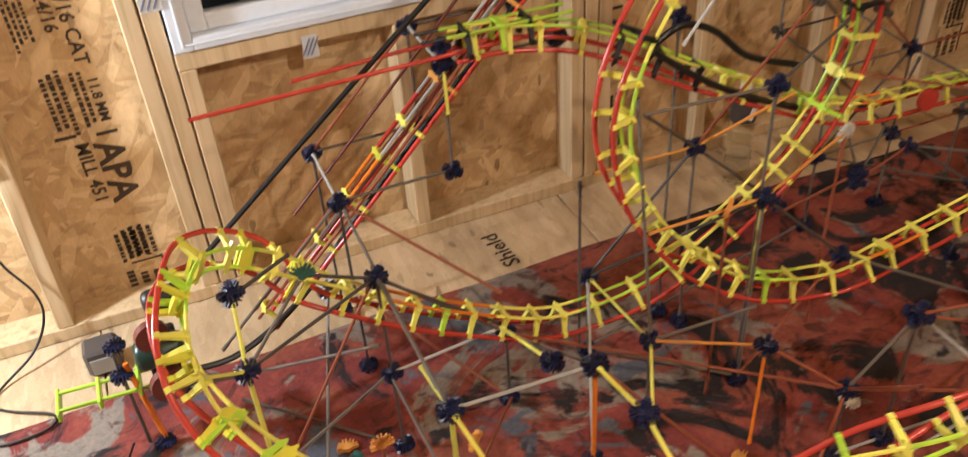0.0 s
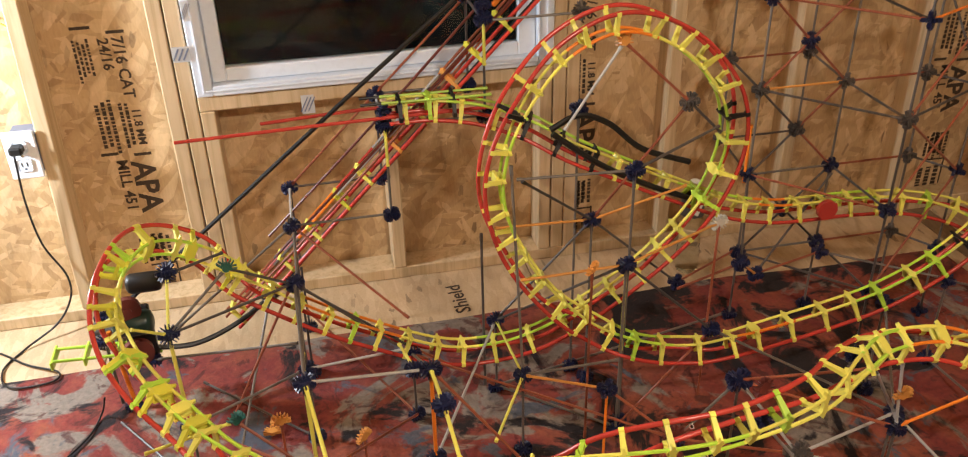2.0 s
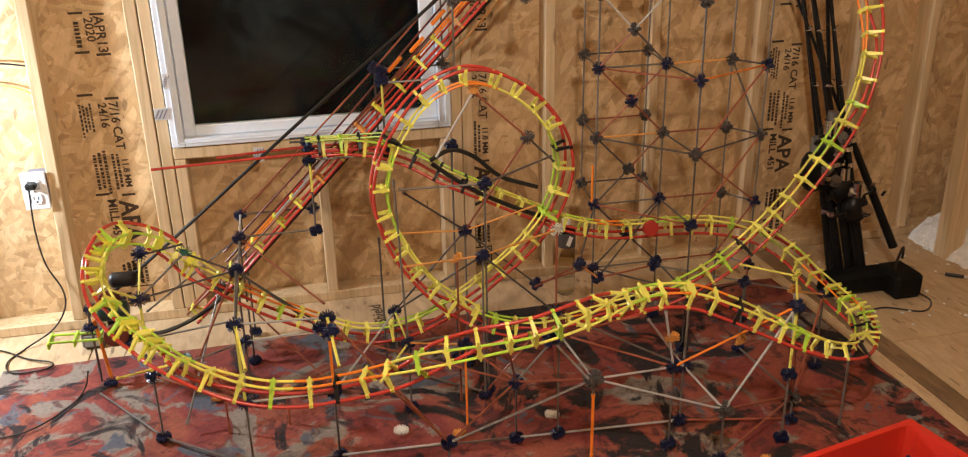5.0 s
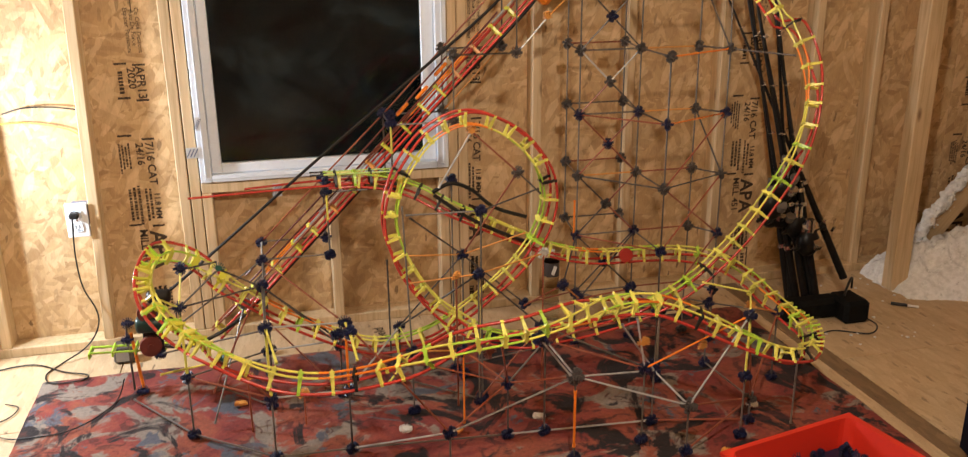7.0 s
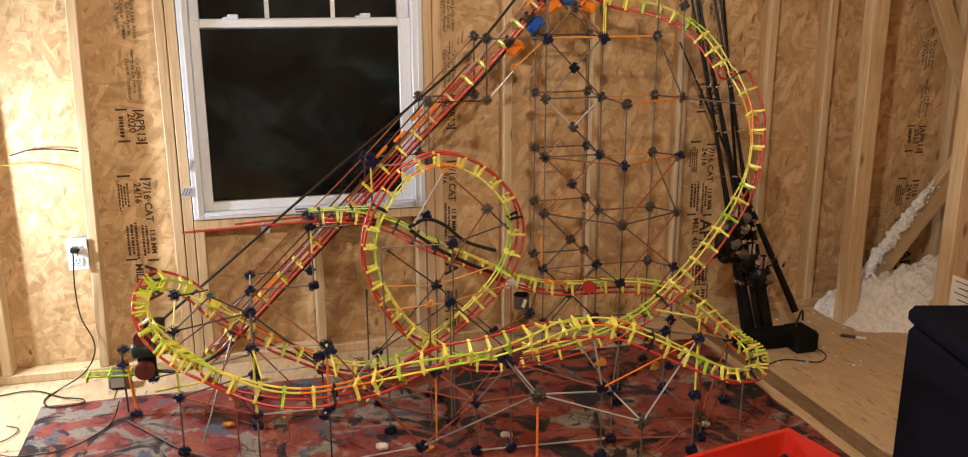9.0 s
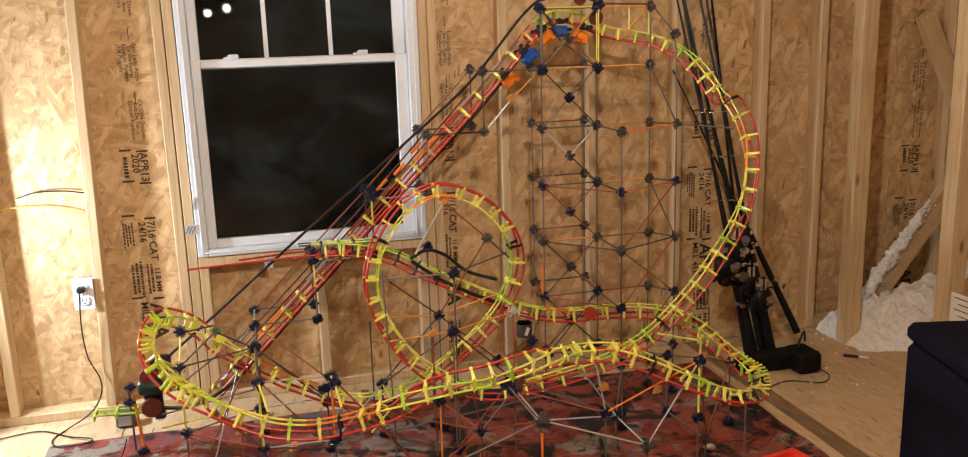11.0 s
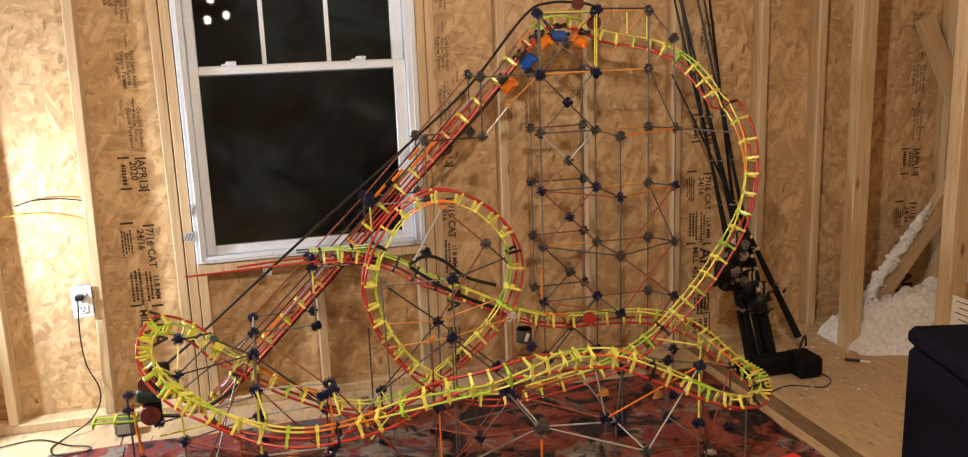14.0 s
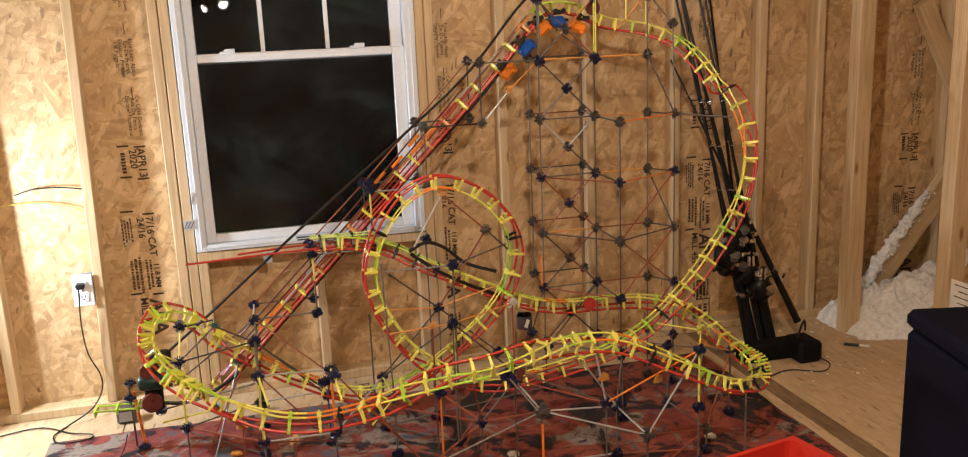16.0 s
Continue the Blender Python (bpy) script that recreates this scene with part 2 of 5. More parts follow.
# ---- mesh helpers ----
def mesh_of(name, bm, material, smooth=False):
    me = bpy.data.meshes.new(name)
    bm.to_mesh(me)
    bm.free()
    me.materials.append(material)
    if smooth:
        for p in me.polygons:
            p.use_smooth = True
    return me


def part(name, bm, material, parent, label="", smooth=False):
    ob = new(name, mesh_of(name, bm, material, smooth))
    ob.parent = parent
    if label:
        ob["label"] = label
    return ob


def piece(name, me, parent, m, label=""):
    ob = new(name, me)
    ob.parent = parent
    ob.matrix_basis = m
    if label:
        ob["label"] = label
    return ob


def thing(name, label, category, group="", kind="", at=(0, 0, 0)):
    ob = new(name)
    ob.empty_display_size = 0.05
    ob.location = at
    return tagged(ob, label, category, group, kind)


def add_box(bm, a, b, bevel=0.0):
    lo = Vector([min(p, q) for p, q in zip(a, b)])
    hi = Vector([max(p, q) for p, q in zip(a, b)])
    r = bmesh.ops.create_cube(bm, size=1.0, matrix=Matrix.LocRotScale((lo + hi) / 2, None, hi - lo))
    if bevel:
        es = list({e for v in r["verts"] for e in v.link_edges})
        bmesh.ops.bevel(bm, geom=es, offset=bevel, segments=1, affect="EDGES", profile=0.5)
    return bm


def box_bm(a, b, bevel=0.0):
    return add_box(bmesh.new(), a, b, bevel)


def add_rod(bm, a, b, r, sides=8, r2=None):
    a, b = Vector(a), Vector(b)
    d = b - a
    q = d.to_track_quat("Z", "Y")
    bmesh.ops.create_cone(bm, cap_ends=True, segments=sides, radius1=r, radius2=r if r2 is None else r2, depth=d.length, matrix=Matrix.LocRotScale((a + b) / 2, q, None))
    return bm


def smooth_path(points, step=0.012):
    """A Catmull-Rom line through points (x, y, z and any further values), at even steps."""
    p = np.array(points, float)
    p = np.vstack([2 * p[0] - p[1], p, 2 * p[-1] - p[-2]])
    out = []
    for i in range(1, len(p) - 2):
        for u in np.linspace(0, 1, 24, endpoint=False):
            a, b, c, d = p[i - 1], p[i], p[i + 1], p[i + 2]
            out.append(0.5 * (2 * b + (c - a) * u + (2 * a - 5 * b + 4 * c - d) * u * u + (3 * b - a - 3 * c + d) * u ** 3))
    out.append(p[-2])
    out = np.array(out)
    s = np.concatenate([[0], np.cumsum(np.linalg.norm(np.diff(out[:, :3], axis=0), axis=1))])
    n = max(2, int(s[-1] / step))
    t = np.linspace(0, s[-1], n + 1)
    return np.array([np.interp(t, s, out[:, k]) for k in range(out.shape[1])]).T


def tube_bm(line, r, sides=8):
    bm = bmesh.new()
    pts = [Vector(p[:3]) for p in line]
    rings, ref = [], Vector((0.13, 0.31, 0.94))
    for i, p in enumerate(pts):
        t = (pts[min(i + 1, len(pts) - 1)] - pts[max(i - 1, 0)]).normalized()
        ref = (ref - t * ref.dot(t)).normalized()
        s = t.cross(ref)
        rings.append([bm.verts.new(p + (ref * math.cos(a) + s * math.sin(a)) * r) for a in [2 * math.pi * k / sides for k in range(sides)]])
    for a, b in zip(rings, rings[1:]):
        for k in range(sides):
            bm.faces.new((a[k], a[(k + 1) % sides], b[(k + 1) % sides], b[k]))
    bm.faces.new(rings[0][::-1])
    bm.faces.new(rings[-1])
    return bm


def text_mesh(body, size, material, bold=0.0):
    c = bpy.data.curves.new("marking", "FONT")
    c.body, c.size, c.offset, c.extrude = body, size, bold, 0.0003
    c.resolution_u = 2
    ob = bpy.data.objects.new("marking", c)
    scene.collection.objects.link(ob)
    me = bpy.data.meshes.new_from_object(ob.evaluated_get(bpy.context.evaluated_depsgraph_get()))
    bpy.data.objects.remove(ob)
    me.materials.append(material)
    return me


# ---- the room ----
STUD_D, STUD_W = 0.089, 0.038
WALL_Y = STUD_D
WIN = (-0.260, 0.700, 0.641, 2.16)
FAR_X = 4.1

wall_north = thing("wall_north", "unfinished stud wall with bare strand board sheathing and a window", "wall", kind="structure")


def panel(x0, x1, z0, z1):
    return part("sheathing_panel", box_bm((x0, WALL_Y, z0), (x1, WALL_Y + 0.011, z1), 0.001), OSB, wall_north)


GAP = 0.0015
panels = [panel(-3.5, -1.664, 0, 2.7), panel(-1.664 + GAP, WIN[0] - 0.005, 0, 2.7)]
panels.append(panel(WIN[0] - 0.005 + GAP, WIN[1] + 0.005, 0, WIN[2]))
panels.append(panel(WIN[0] - 0.005 + GAP, WIN[1] + 0.005, WIN[3], 2.7))
panels.append(panel(WIN[1] + 0.005 + GAP, 1.905, 0, 2.7))
panels.append(panel(1.905 + GAP, 3.12, 0, 2.7))
panels.append(panel(3.12 + GAP, FAR_X, 0, 2.7))


def stud(x, z0, z1, y0=0.0, w=STUD_W, d=STUD_D, parent=wall_north, jit=0.0):
    ob = part("stud", box_bm((-w / 2, 0, 0), (w / 2, d - 0.001, z1 - z0), 0.003), PINE, parent)
    ob.location = (x + w / 2, y0, z0)
    ob.rotation_euler = (0, jit, 0)
    return ob


TOP = 2.66
stud(-0.684, 0.038, TOP, jit=0.021)
for x in (-1.86, -1.053, -0.345, -0.303, 0.703, 0.743, 1.053, 1.456, 1.88, 2.318, 2.625, 3.37, 3.77):
    stud(x, 0.038, TOP)
stud(0.213, 0.038, WIN[2] - 0.045)
stud(-0.262, 0.038, WIN[2] - 0.045)
stud(0.662, 0.038, WIN[2] - 0.045)
part("bottom_plate", box_bm((-3.5, 0, 0), (2.70, STUD_D - 0.001, 0.0375), 0.003), PINE, wall_north)
part("bottom_plate", box_bm((2.703, 0, 0), (FAR_X, STUD_D - 0.001, 0.0375), 0.003), PINE, wall_north)
part("top_plate", box_bm((-3.5, 0, TOP + 0.001), (FAR_X, STUD_D - 0.001, 2.698), 0.003), PINE, wall_north)
part("rough_sill", box_bm((WIN[0] - 0.002, -0.001, WIN[2] - 0.044), (WIN[1] + 0.002, STUD_D - 0.001, WIN[2] - 0.004), 0.003), PINE, wall_north)
part("header", box_bm((WIN[0] - 0.002, 0, WIN[3] + 0.004), (WIN[1] + 0.002, STUD_D - 0.001, WIN[3] + 0.19), 0.003), PINE, wall_north)

# printed stamps on the sheathing: lines run downwards, letter tops to the right
DOWN = Matrix(((0, 1, 0, 0), (0, 0, -1, 0), (-1, 0, 0, 0), (0, 0, 0, 1)))


def stamp(parent, body, x, z, size, bold=0.0008):
    return piece("marking", text_mesh(body, size, INK, bold), parent, Matrix.Translation((x, WALL_Y - 0.0012, z)) @ DOWN, "")


def ink_bar(parent, x0, x1, z0, z1):
    return part("ink_bar", box_bm((x0, WALL_Y - 0.0016, z0), (x1, WALL_Y - 0.0004, z1)), INK, parent)


def scribble(parent, x, z, w, h, rows, seed):
    """Small print too small to read: broken plain bars that run downwards."""
    rnd = random.Random(seed)
    bm = bmesh.new()
    for r in range(rows):
        zz = z - rnd.uniform(0, 0.02)
        end = z - h * rnd.uniform(0.7, 1.0)
        while zz > end:
            n = rnd.uniform(0.005, 0.014)
            xx = x - w * (r + 0.5) / rows
            add_box(bm, (xx - 0.3 * w / rows, WALL_Y - 0.0015, zz - n), (xx + 0.28 * w / rows, WALL_Y - 0.0004, zz))
            zz -= n + rnd.uniform(0.002, 0.005)
    return part("small_print", bm, INK, parent)


def stamp_column(parent, x, top, seed):
    """One column of grade stamps; x is its right edge."""
    z = top
    blocks = (("This Side Down", "Strength Axis", "Space Panels", "1/8 Inch", "All Ends"), ("Este Lado Abajo", "Eje De Fuerza", "Espaciar Paneles", "1/8 Pulgada"), ("Ce C\u00f4t\u00e9 Dessous", "Axe De Force", "Espacer Panneaux"))
    for n, (lines, z0) in enumerate(zip(blocks, (z - 0.065, z - 0.317, z - 0.54))):
        for k, line in enumerate(lines):
            stamp(parent, line, x - 0.020 - 0.019 * k, z0 - 0.008 * (k % 2), 0.0225, 0.0001)
        if n < 2:
            ink_bar(parent, x - 0.032, x - 0.029, z0 - 0.235, z0 - 0.19)
    ink_bar(parent, x - 0.115, x - 0.07, z - 0.744, z - 0.737)
    ink_bar(parent, x - 0.05, x - 0.005, z - 0.750, z - 0.743)
    stamp(parent, "APR13", x - 0.040, z - 0.752, 0.044)
    stamp(parent, "2020", x - 0.070, z - 0.755, 0.040)
    scribble(parent, x - 0.082, z - 0.752, 0.028, 0.10, 1, seed + 3)
    ink_bar(parent, x - 0.115, x - 0.07, z - 0.872, z - 0.864)
    ink_bar(parent, x - 0.05, x - 0.005, z - 0.882, z - 0.874)
    z2 = z - 1.022
    ink_bar(parent, x - 0.135, x - 0.085, z2 + 0.008, z2 + 0.016)
    ink_bar(parent, x - 0.05, x - 0.005, z2 - 0.008, z2)
    stamp(parent, "7/16 CAT", x - 0.040, z2 - 0.015, 0.042)
    stamp(parent, "24/16", x - 0.074, z2 - 0.018, 0.038)
    scribble(parent, x - 0.095, z2 - 0.01, 0.045, 0.13, 4, seed + 4)
    stamp(parent, "11.8 MM", x - 0.03, z2 - 0.215, 0.03)
    scribble(parent, x - 0.035, z2 - 0.19, 0.03, 0.15, 2, seed + 6)
    scribble(parent, x - 0.075, z2 - 0.18, 0.05, 0.16, 3, seed + 5)
    ink_bar(parent, x - 0.135, x - 0.09, z2 - 0.345, z2 - 0.337)
    ink_bar(parent, x - 0.05, x - 0.005, z2 - 0.353, z2 - 0.345)
    stamp(parent, "MILL 451", x - 0.10, z2 - 0.36, 0.042)
    stamp(parent, "APA", x - 0.062, z2 - 0.37, 0.085, 0.0022)
    for k in range(3):
        scribble(parent, x - 0.005 - 0.02 * k, z2 - 0.60, 0.05, 0.10, 3, seed + 9 + k)
    scribble(parent, x - 0.01, z2 - 0.72, 0.09, 0.09, 3, seed + 12)
    ink_bar(parent, x - 0.006, x - 0.001, z2 - 0.80, z2 - 0.70)
    ink_bar(parent, x - 0.075, x - 0.006, z2 - 0.706, z2 - 0.701)


stamp_column(panels[1], -0.415, 1.83, 3)
stamp_column(panels[4], 0.865, 1.84, 40)
stamp_column(panels[5], 2.13, 1.86, 80)
stamp_column(panels[6], 3.30, 1.62, 120)

# remaining walls, ceiling
# the short stub by the north wall is an added blocker for SIDE's light
for nm, a, b in (("wall_west", (-3.512, -7.5, 0), (-3.501, 0.1, 2.7)), ("wall_west_jamb", (-1.22, -0.150, 0), (-1.17, -0.002, 2.7)), ("wall_west_far", (-1.48, -7.5, 0), (-1.42, -2.4, 2.7)), ("wall_south", (-3.5, -7.512, 0), (FAR_X, -7.501, 2.7)), ("wall_east", (FAR_X + 0.001, -7.5, 0), (FAR_X + 0.012, 0.1, 2.7))):
    w = part(nm, box_bm(a, b), OSB, None)
    tagged(w, "added strand board wall, out of view, bounding the room and its light", "wall", kind="structure")
tagged(part("ceiling", box_bm((-3.5, -7.5, 2.701), (FAR_X, 0.1, 2.72)), OSB, None), "bare board ceiling of the unfinished room", "ceiling", kind="structure")

# floor of large sheets with open joints
floor = thing("floor", "pale strand board subfloor with open joints between sheets", "floor", kind="structure")
xs = (-3.5, -1.82, -0.60, 0.62, 1.955, 2.035, 3.25, FAR_X)
ys = (-7.5, -4.26, -3.04, -1.82, -0.60, 0.085)
# the narrow fifth column is a strip of darker board
for i, (x0, x1) in enumerate(zip(xs, xs[1:])):
    rows = ys if i < 5 else ys[:3] + (-2.02, -0.80, 0.085)
    for j, (y0, y1) in enumerate(zip(rows, rows[1:])):
        ob = part("floor_sheet", box_bm((x0 + 0.002, y0 + 0.002, -0.018), (x1 - 0.002, y1 - 0.002, -0.0005), 0.0012), DARK_STRIP if i == 4 else FLOOR_OSB, floor)
tagged(part("ground_slab", box_bm((-3.5, -7.5, -0.05), (FAR_X, 0.1, -0.02)), BLACK, None), "dark timber deck under the floor sheets", "floor", kind="structure")

piece("marking", text_mesh("Shield", 0.062, INK, 0.0006), floor, Matrix.Translation((0.405, -0.225, 0.0006)) @ Matrix.Rotation(radians(94), 4, "Z"))

# window
window = thing("window_1", "white vinyl double-hung window, dark night outside", "window", kind="structure")


def ring_bm(x0, x1, z0, z1, wl, wr, wb, wt, y0, y1, bev=0.003):
    bm = bmesh.new()
    add_box(bm, (x0, y0, z0), (x0 + wl, y1, z1), bev)
    add_box(bm, (x1 - wr, y0, z0), (x1, y1, z1), bev)
    add_box(bm, (x0 + wl, y0, z0), (x1 - wr, y1, z0 + wb), bev)
    add_box(bm, (x0 + wl, y0, z1 - wt), (x1 - wr, y1, z1), bev)
    return bm


X0, X1, Z0, Z1 = WIN
part("window_frame", ring_bm(X0, X1, Z0, Z1, 0.042, 0.045, 0.028, 0.04, -0.012, 0.085), VINYL, window)
MEET = 1.397
for xa in (X0 + 0.018, X1 - 0.021):
    part("frame_stop", box_bm((xa, -0.016, Z0 + 0.012), (xa + 0.005, -0.0118, Z1 - 0.012), 0.001), VINYL, window)
part("frame_stop", box_bm((X0 + 0.024, -0.016, Z0 + 0.013), (X1 - 0.022, -0.0118, Z0 + 0.018), 0.001), VINYL, window)
low = part("lower_sash", ring_bm(X0 + 0.043, X1 - 0.046, Z0 + 0.029, MEET + 0.04, 0.037, 0.050, 0.037, 0.031, 0.012, 0.042), VINYL, window)
upp = part("upper_sash", ring_bm(X0 + 0.043, X1 - 0.046, MEET + 0.002, Z1 - 0.041, 0.037, 0.050, 0.04, 0.046, 0.046, 0.076), VINYL, window)
gl = part("pane", box_bm((X0 + 0.078, 0.025, Z0 + 0.064), (X1 - 0.094, 0.029, MEET + 0.011), 0), GLASS, low, "dark glass pane with faint reflections")
gu = part("pane", box_bm((X0 + 0.078, 0.059, MEET + 0.04), (X1 - 0.094, 0.063, Z1 - 0.085), 0), GLASS, upp)
wx = X1 - 0.096 - (X0 + 0.080)
for k in (1, 2):
    xm = X0 + 0.080 + wx * k / 3
    part("muntin", box_bm((xm - 0.009, 0.052, MEET + 0.042), (xm + 0.009, 0.058, Z1 - 0.087), 0.002), VINYL, upp)
for xm in (X0 + 0.20, X1 - 0.24):
    bm = box_bm((xm - 0.03, 0.010, MEET + 0.0405), (xm + 0.03, 0.04, MEET + 0.05), 0.003)
    add_box(bm, (xm - 0.012, 0.004, MEET + 0.0485), (xm + 0.03, 0.022, MEET + 0.060), 0.003)
    part("sash_lock", bm, VINYL, window)
for x, z, w, h in ((X0 - 0.040, 0.762, 0.044, 0.040), (0.002, Z0 - 0.044, 0.034, 0.052), (X0 + 0.002, 0.87, 0.016, 0.05)):
    tape = part("tape", box_bm((x, -0.0165, z - h / 2), (x + w, -0.0155, z + h / 2)), TAPE, window, "pale strip of packing tape")
    bm = bmesh.new()
    for k in range(3):
        m = pose(x + w * (0.22 + 0.28 * k), -0.0170, z, 0, 28, 0) @ Matrix.Diagonal((w * 0.10, 0.0008, h * 0.85, 1))
        bmesh.ops.create_cube(bm, size=1, matrix=m)
    part("stripe", bm, SLATE, tape, "grey-blue print stripes")
tagged(part("backdrop", box_bm((-6, 5.0, -2), (8, 5.02, 6)), PANE_GLOW, None), "dark backdrop whose faint glow imitates reflections in the window pane", "backdrop", kind="structure")

# knee wall and eave
knee = thing("wall_east_knee", "open knee wall of rough pine studs before the eave", "wall", kind="structure")
for y0, y1 in ((-0.27, -0.20), (-0.89, -0.82), (-1.53, -1.46)):
    part("stud", box_bm((2.648, y0, 0.0), (2.730, y1, 2.6), 0.004), PINE, knee)


def plank(parent, a, b, w, d, name="rafter"):
    a, b = Vector(a), Vector(b)
    q = (b - a).to_track_quat("Z", "Y")
    ob = part(name, box_bm((-w / 2, -d / 2, 0), (w / 2, d / 2, (b - a).length), 0.003), PINE, parent)
    ob.matrix_basis = Matrix.LocRotScale(a, q, None)
    return ob


roof = thing("eave_roof", "rough sloping rafters of the eave behind the knee wall", "roof", kind="structure")
plank(roof, (3.14, -0.06, 1.53), (3.47, -0.06, 0.92), 0.045, 0.085, "brace")
plank(roof, (2.80, -0.09, 0.0), (3.70, -0.09, 1.13), 0.045, 0.11)
plank(roof, (3.02, -0.42, 0.05), (3.95, -0.42, 1.0), 0.045, 0.12)


def tuft(bm, c, r, rnd):
    m = bmesh.ops.create_icosphere(bm, subdivisions=1, radius=r, matrix=Matrix.Translation(c))
    for v in m["verts"]:
        v.co += Vector([rnd.uniform(-0.42, 0.42) * r for _ in range(3)])


def insulation():
    rnd = random.Random(5)
    bm = bmesh.new()
    n = 130
    grid = []
    for i in range(n + 1):
        row = []
        for j in range(n + 1):
            x, y = 2.64 + 1.42 * i / n, -1.5 + 1.47 * j / n
            yb = -0.37 - 0.40 * max(0.0, x - 2.70) + 0.04 * noise.noise(Vector((x * 9, 2, 2)))
            e = max(0.0, min(1.0, (y - yb) / 0.22))
            e *= max(0.0, min(1.0, (x - 2.66) / 0.12)) if y < -0.15 else 0.55 * max(0.0, min(1.0, (x - 2.66) / 0.08))
            h = e ** 0.6 * (0.14 + 0.26 * max(0.0, x - 2.7) + 0.05 * noise.noise(Vector((x * 5, y * 5, 1))))
            h += e * (0.045 * noise.noise(Vector((x * 15, y * 15, 3))) + 0.03 * noise.noise(Vector((x * 38, y * 38, 5))))
            row.append(bm.verts.new((x + 0.015 * noise.noise(Vector((x * 25, y * 25, 8))), y, max(-0.004, h - 0.004))))
        grid.append(row)
    for i in range(n):
        for j in range(n):
            q = (grid[i][j], grid[i + 1][j], grid[i + 1][j + 1], grid[i][j + 1])
            if max(v.co.z for v in q) > 0.002:
                bm.faces.new(q)
    bmesh.ops.delete(bm, geom=[v for v in bm.verts if not v.link_faces], context="VERTS")
    spots = [f.calc_center_median() for f in bm.faces if f.calc_center_median().x < 3.25]
    for k in range(700):
        tuft(bm, rnd.choice(spots) + Vector((0, 0, rnd.uniform(-0.004, 0.004))), rnd.uniform(0.002, 0.006), rnd)
    tagged(part("loose_insulation", bm, FLUFF, None, smooth=True), "white loose-fill insulation spilling out between the studs", "insulation", kind="stuff")
    bm = bmesh.new()
    na, nr, rings = 150, 22, []
    for i in range(na + 1):
        u = i / na
        c = Vector((2.79 + 0.42 * u, -0.115, 0.09 + 0.55 * u))
        ring = []
        for j in range(nr):
            w = 2 * math.pi * j / nr
            d = Vector((-0.79 * math.cos(w), -math.sin(w), 0.61 * math.cos(w)))
            q = c + d * 0.03
            r = 0.028 + 0.020 * noise.noise(q * 18) + 0.014 * noise.noise(q * 42 + Vector((3, 1, 2))) + 0.009 * noise.noise(q * 95)
            r *= min(1.0, 6 * u + 0.1, 5 * (1 - u) + 0.05) * (1.15 - 0.45 * u)
            ring.append(bm.verts.new(c + d * max(0.002, r)))
        rings.append(ring)
    for p, q in zip(rings, rings[1:]):
        for j in range(nr):
            bm.faces.new((p[j], p[(j + 1) % nr], q[(j + 1) % nr], q[j]))
    for k in range(420):
        u = rnd.uniform(0.03, 0.97)
        c = Vector((2.79 + 0.42 * u + rnd.gauss(0, 0.016), -0.115 - abs(rnd.gauss(0, 0.018)), 0.09 + 0.55 * u + rnd.gauss(0, 0.016)))
        tuft(bm, c, rnd.uniform(0.002, 0.006), rnd)
    tagged(part("insulation_tufts", bm, FLUFF, None, smooth=True), "white insulation tufts clinging along the sloping rafter", "insulation", kind="stuff")
    bm = bmesh.new()
    for k in range(26):
        x, y = rnd.uniform(2.1, 2.66), rnd.uniform(-0.75, -0.1)
        bmesh.ops.create_icosphere(bm, subdivisions=1, radius=rnd.uniform(0.003, 0.009), matrix=Matrix.Translation((x, y, 0.003)) @ Matrix.Diagonal((1, 1, 0.5, 1)))
    tagged(part("insulation_crumbs", bm, FLUFF, None), "white crumbs of insulation scattered on the floor", "debris", kind="stuff")


insulation()

# rug
def rug():
    bm = bmesh.new()
    nx, ny = 120, 90
    x0, x1, y0, y1 = -0.86, 1.90, -2.3, -0.245
    grid = []
    for i in range(nx + 1):
        row = []
        for j in range(ny + 1):
            u, v = i / nx, j / ny
            x, y = x0 + (x1 - x0) * u, y0 + (y1 - y0) * v
            x += 0.012 * noise.noise(Vector((3, y * 5, 0))) * (1 if i in (0, nx) else 0)
            y += 0.03 * noise.noise(Vector((x * 2.2, 9, 0))) * v
            z = 0.007 + 0.003 * noise.noise(Vector((x * 6, y * 6, 0)))
            if i in (0, nx) or j in (0, ny):
                z = 0.001
            row.append(bm.verts.new((x, y, z)))
        grid.append(row)
    for i in range(nx):
        for j in range(ny):
            bm.faces.new((grid[i][j], grid[i + 1][j], grid[i + 1][j + 1], grid[i][j + 1]))
    tagged(part("rug", bm, RUG, None, smooth=True), "red rug with grey, blue and black blotches on the floor", "rug")


rug()

# ---- the roller coaster ----
coaster = thing("roller_coaster", "toy roller coaster of yellow, red and grey rods with a loop", "toy coaster")
ROD_R = 0.0031


def rod_mesh(material):
    """A rod one metre long along z, with a slim ribbed waist and two flanged ends."""
    bm = bmesh.new()
    add_rod(bm, (0, 0, 0), (0, 0, 1), ROD_R, 8)
    for a, b in ((0.0, 0.045), (0.955, 1.0)):
        add_rod(bm, (0, 0, a), (0, 0, b), ROD_R * 1.3, 8)
    return mesh_of("rod", bm, material)


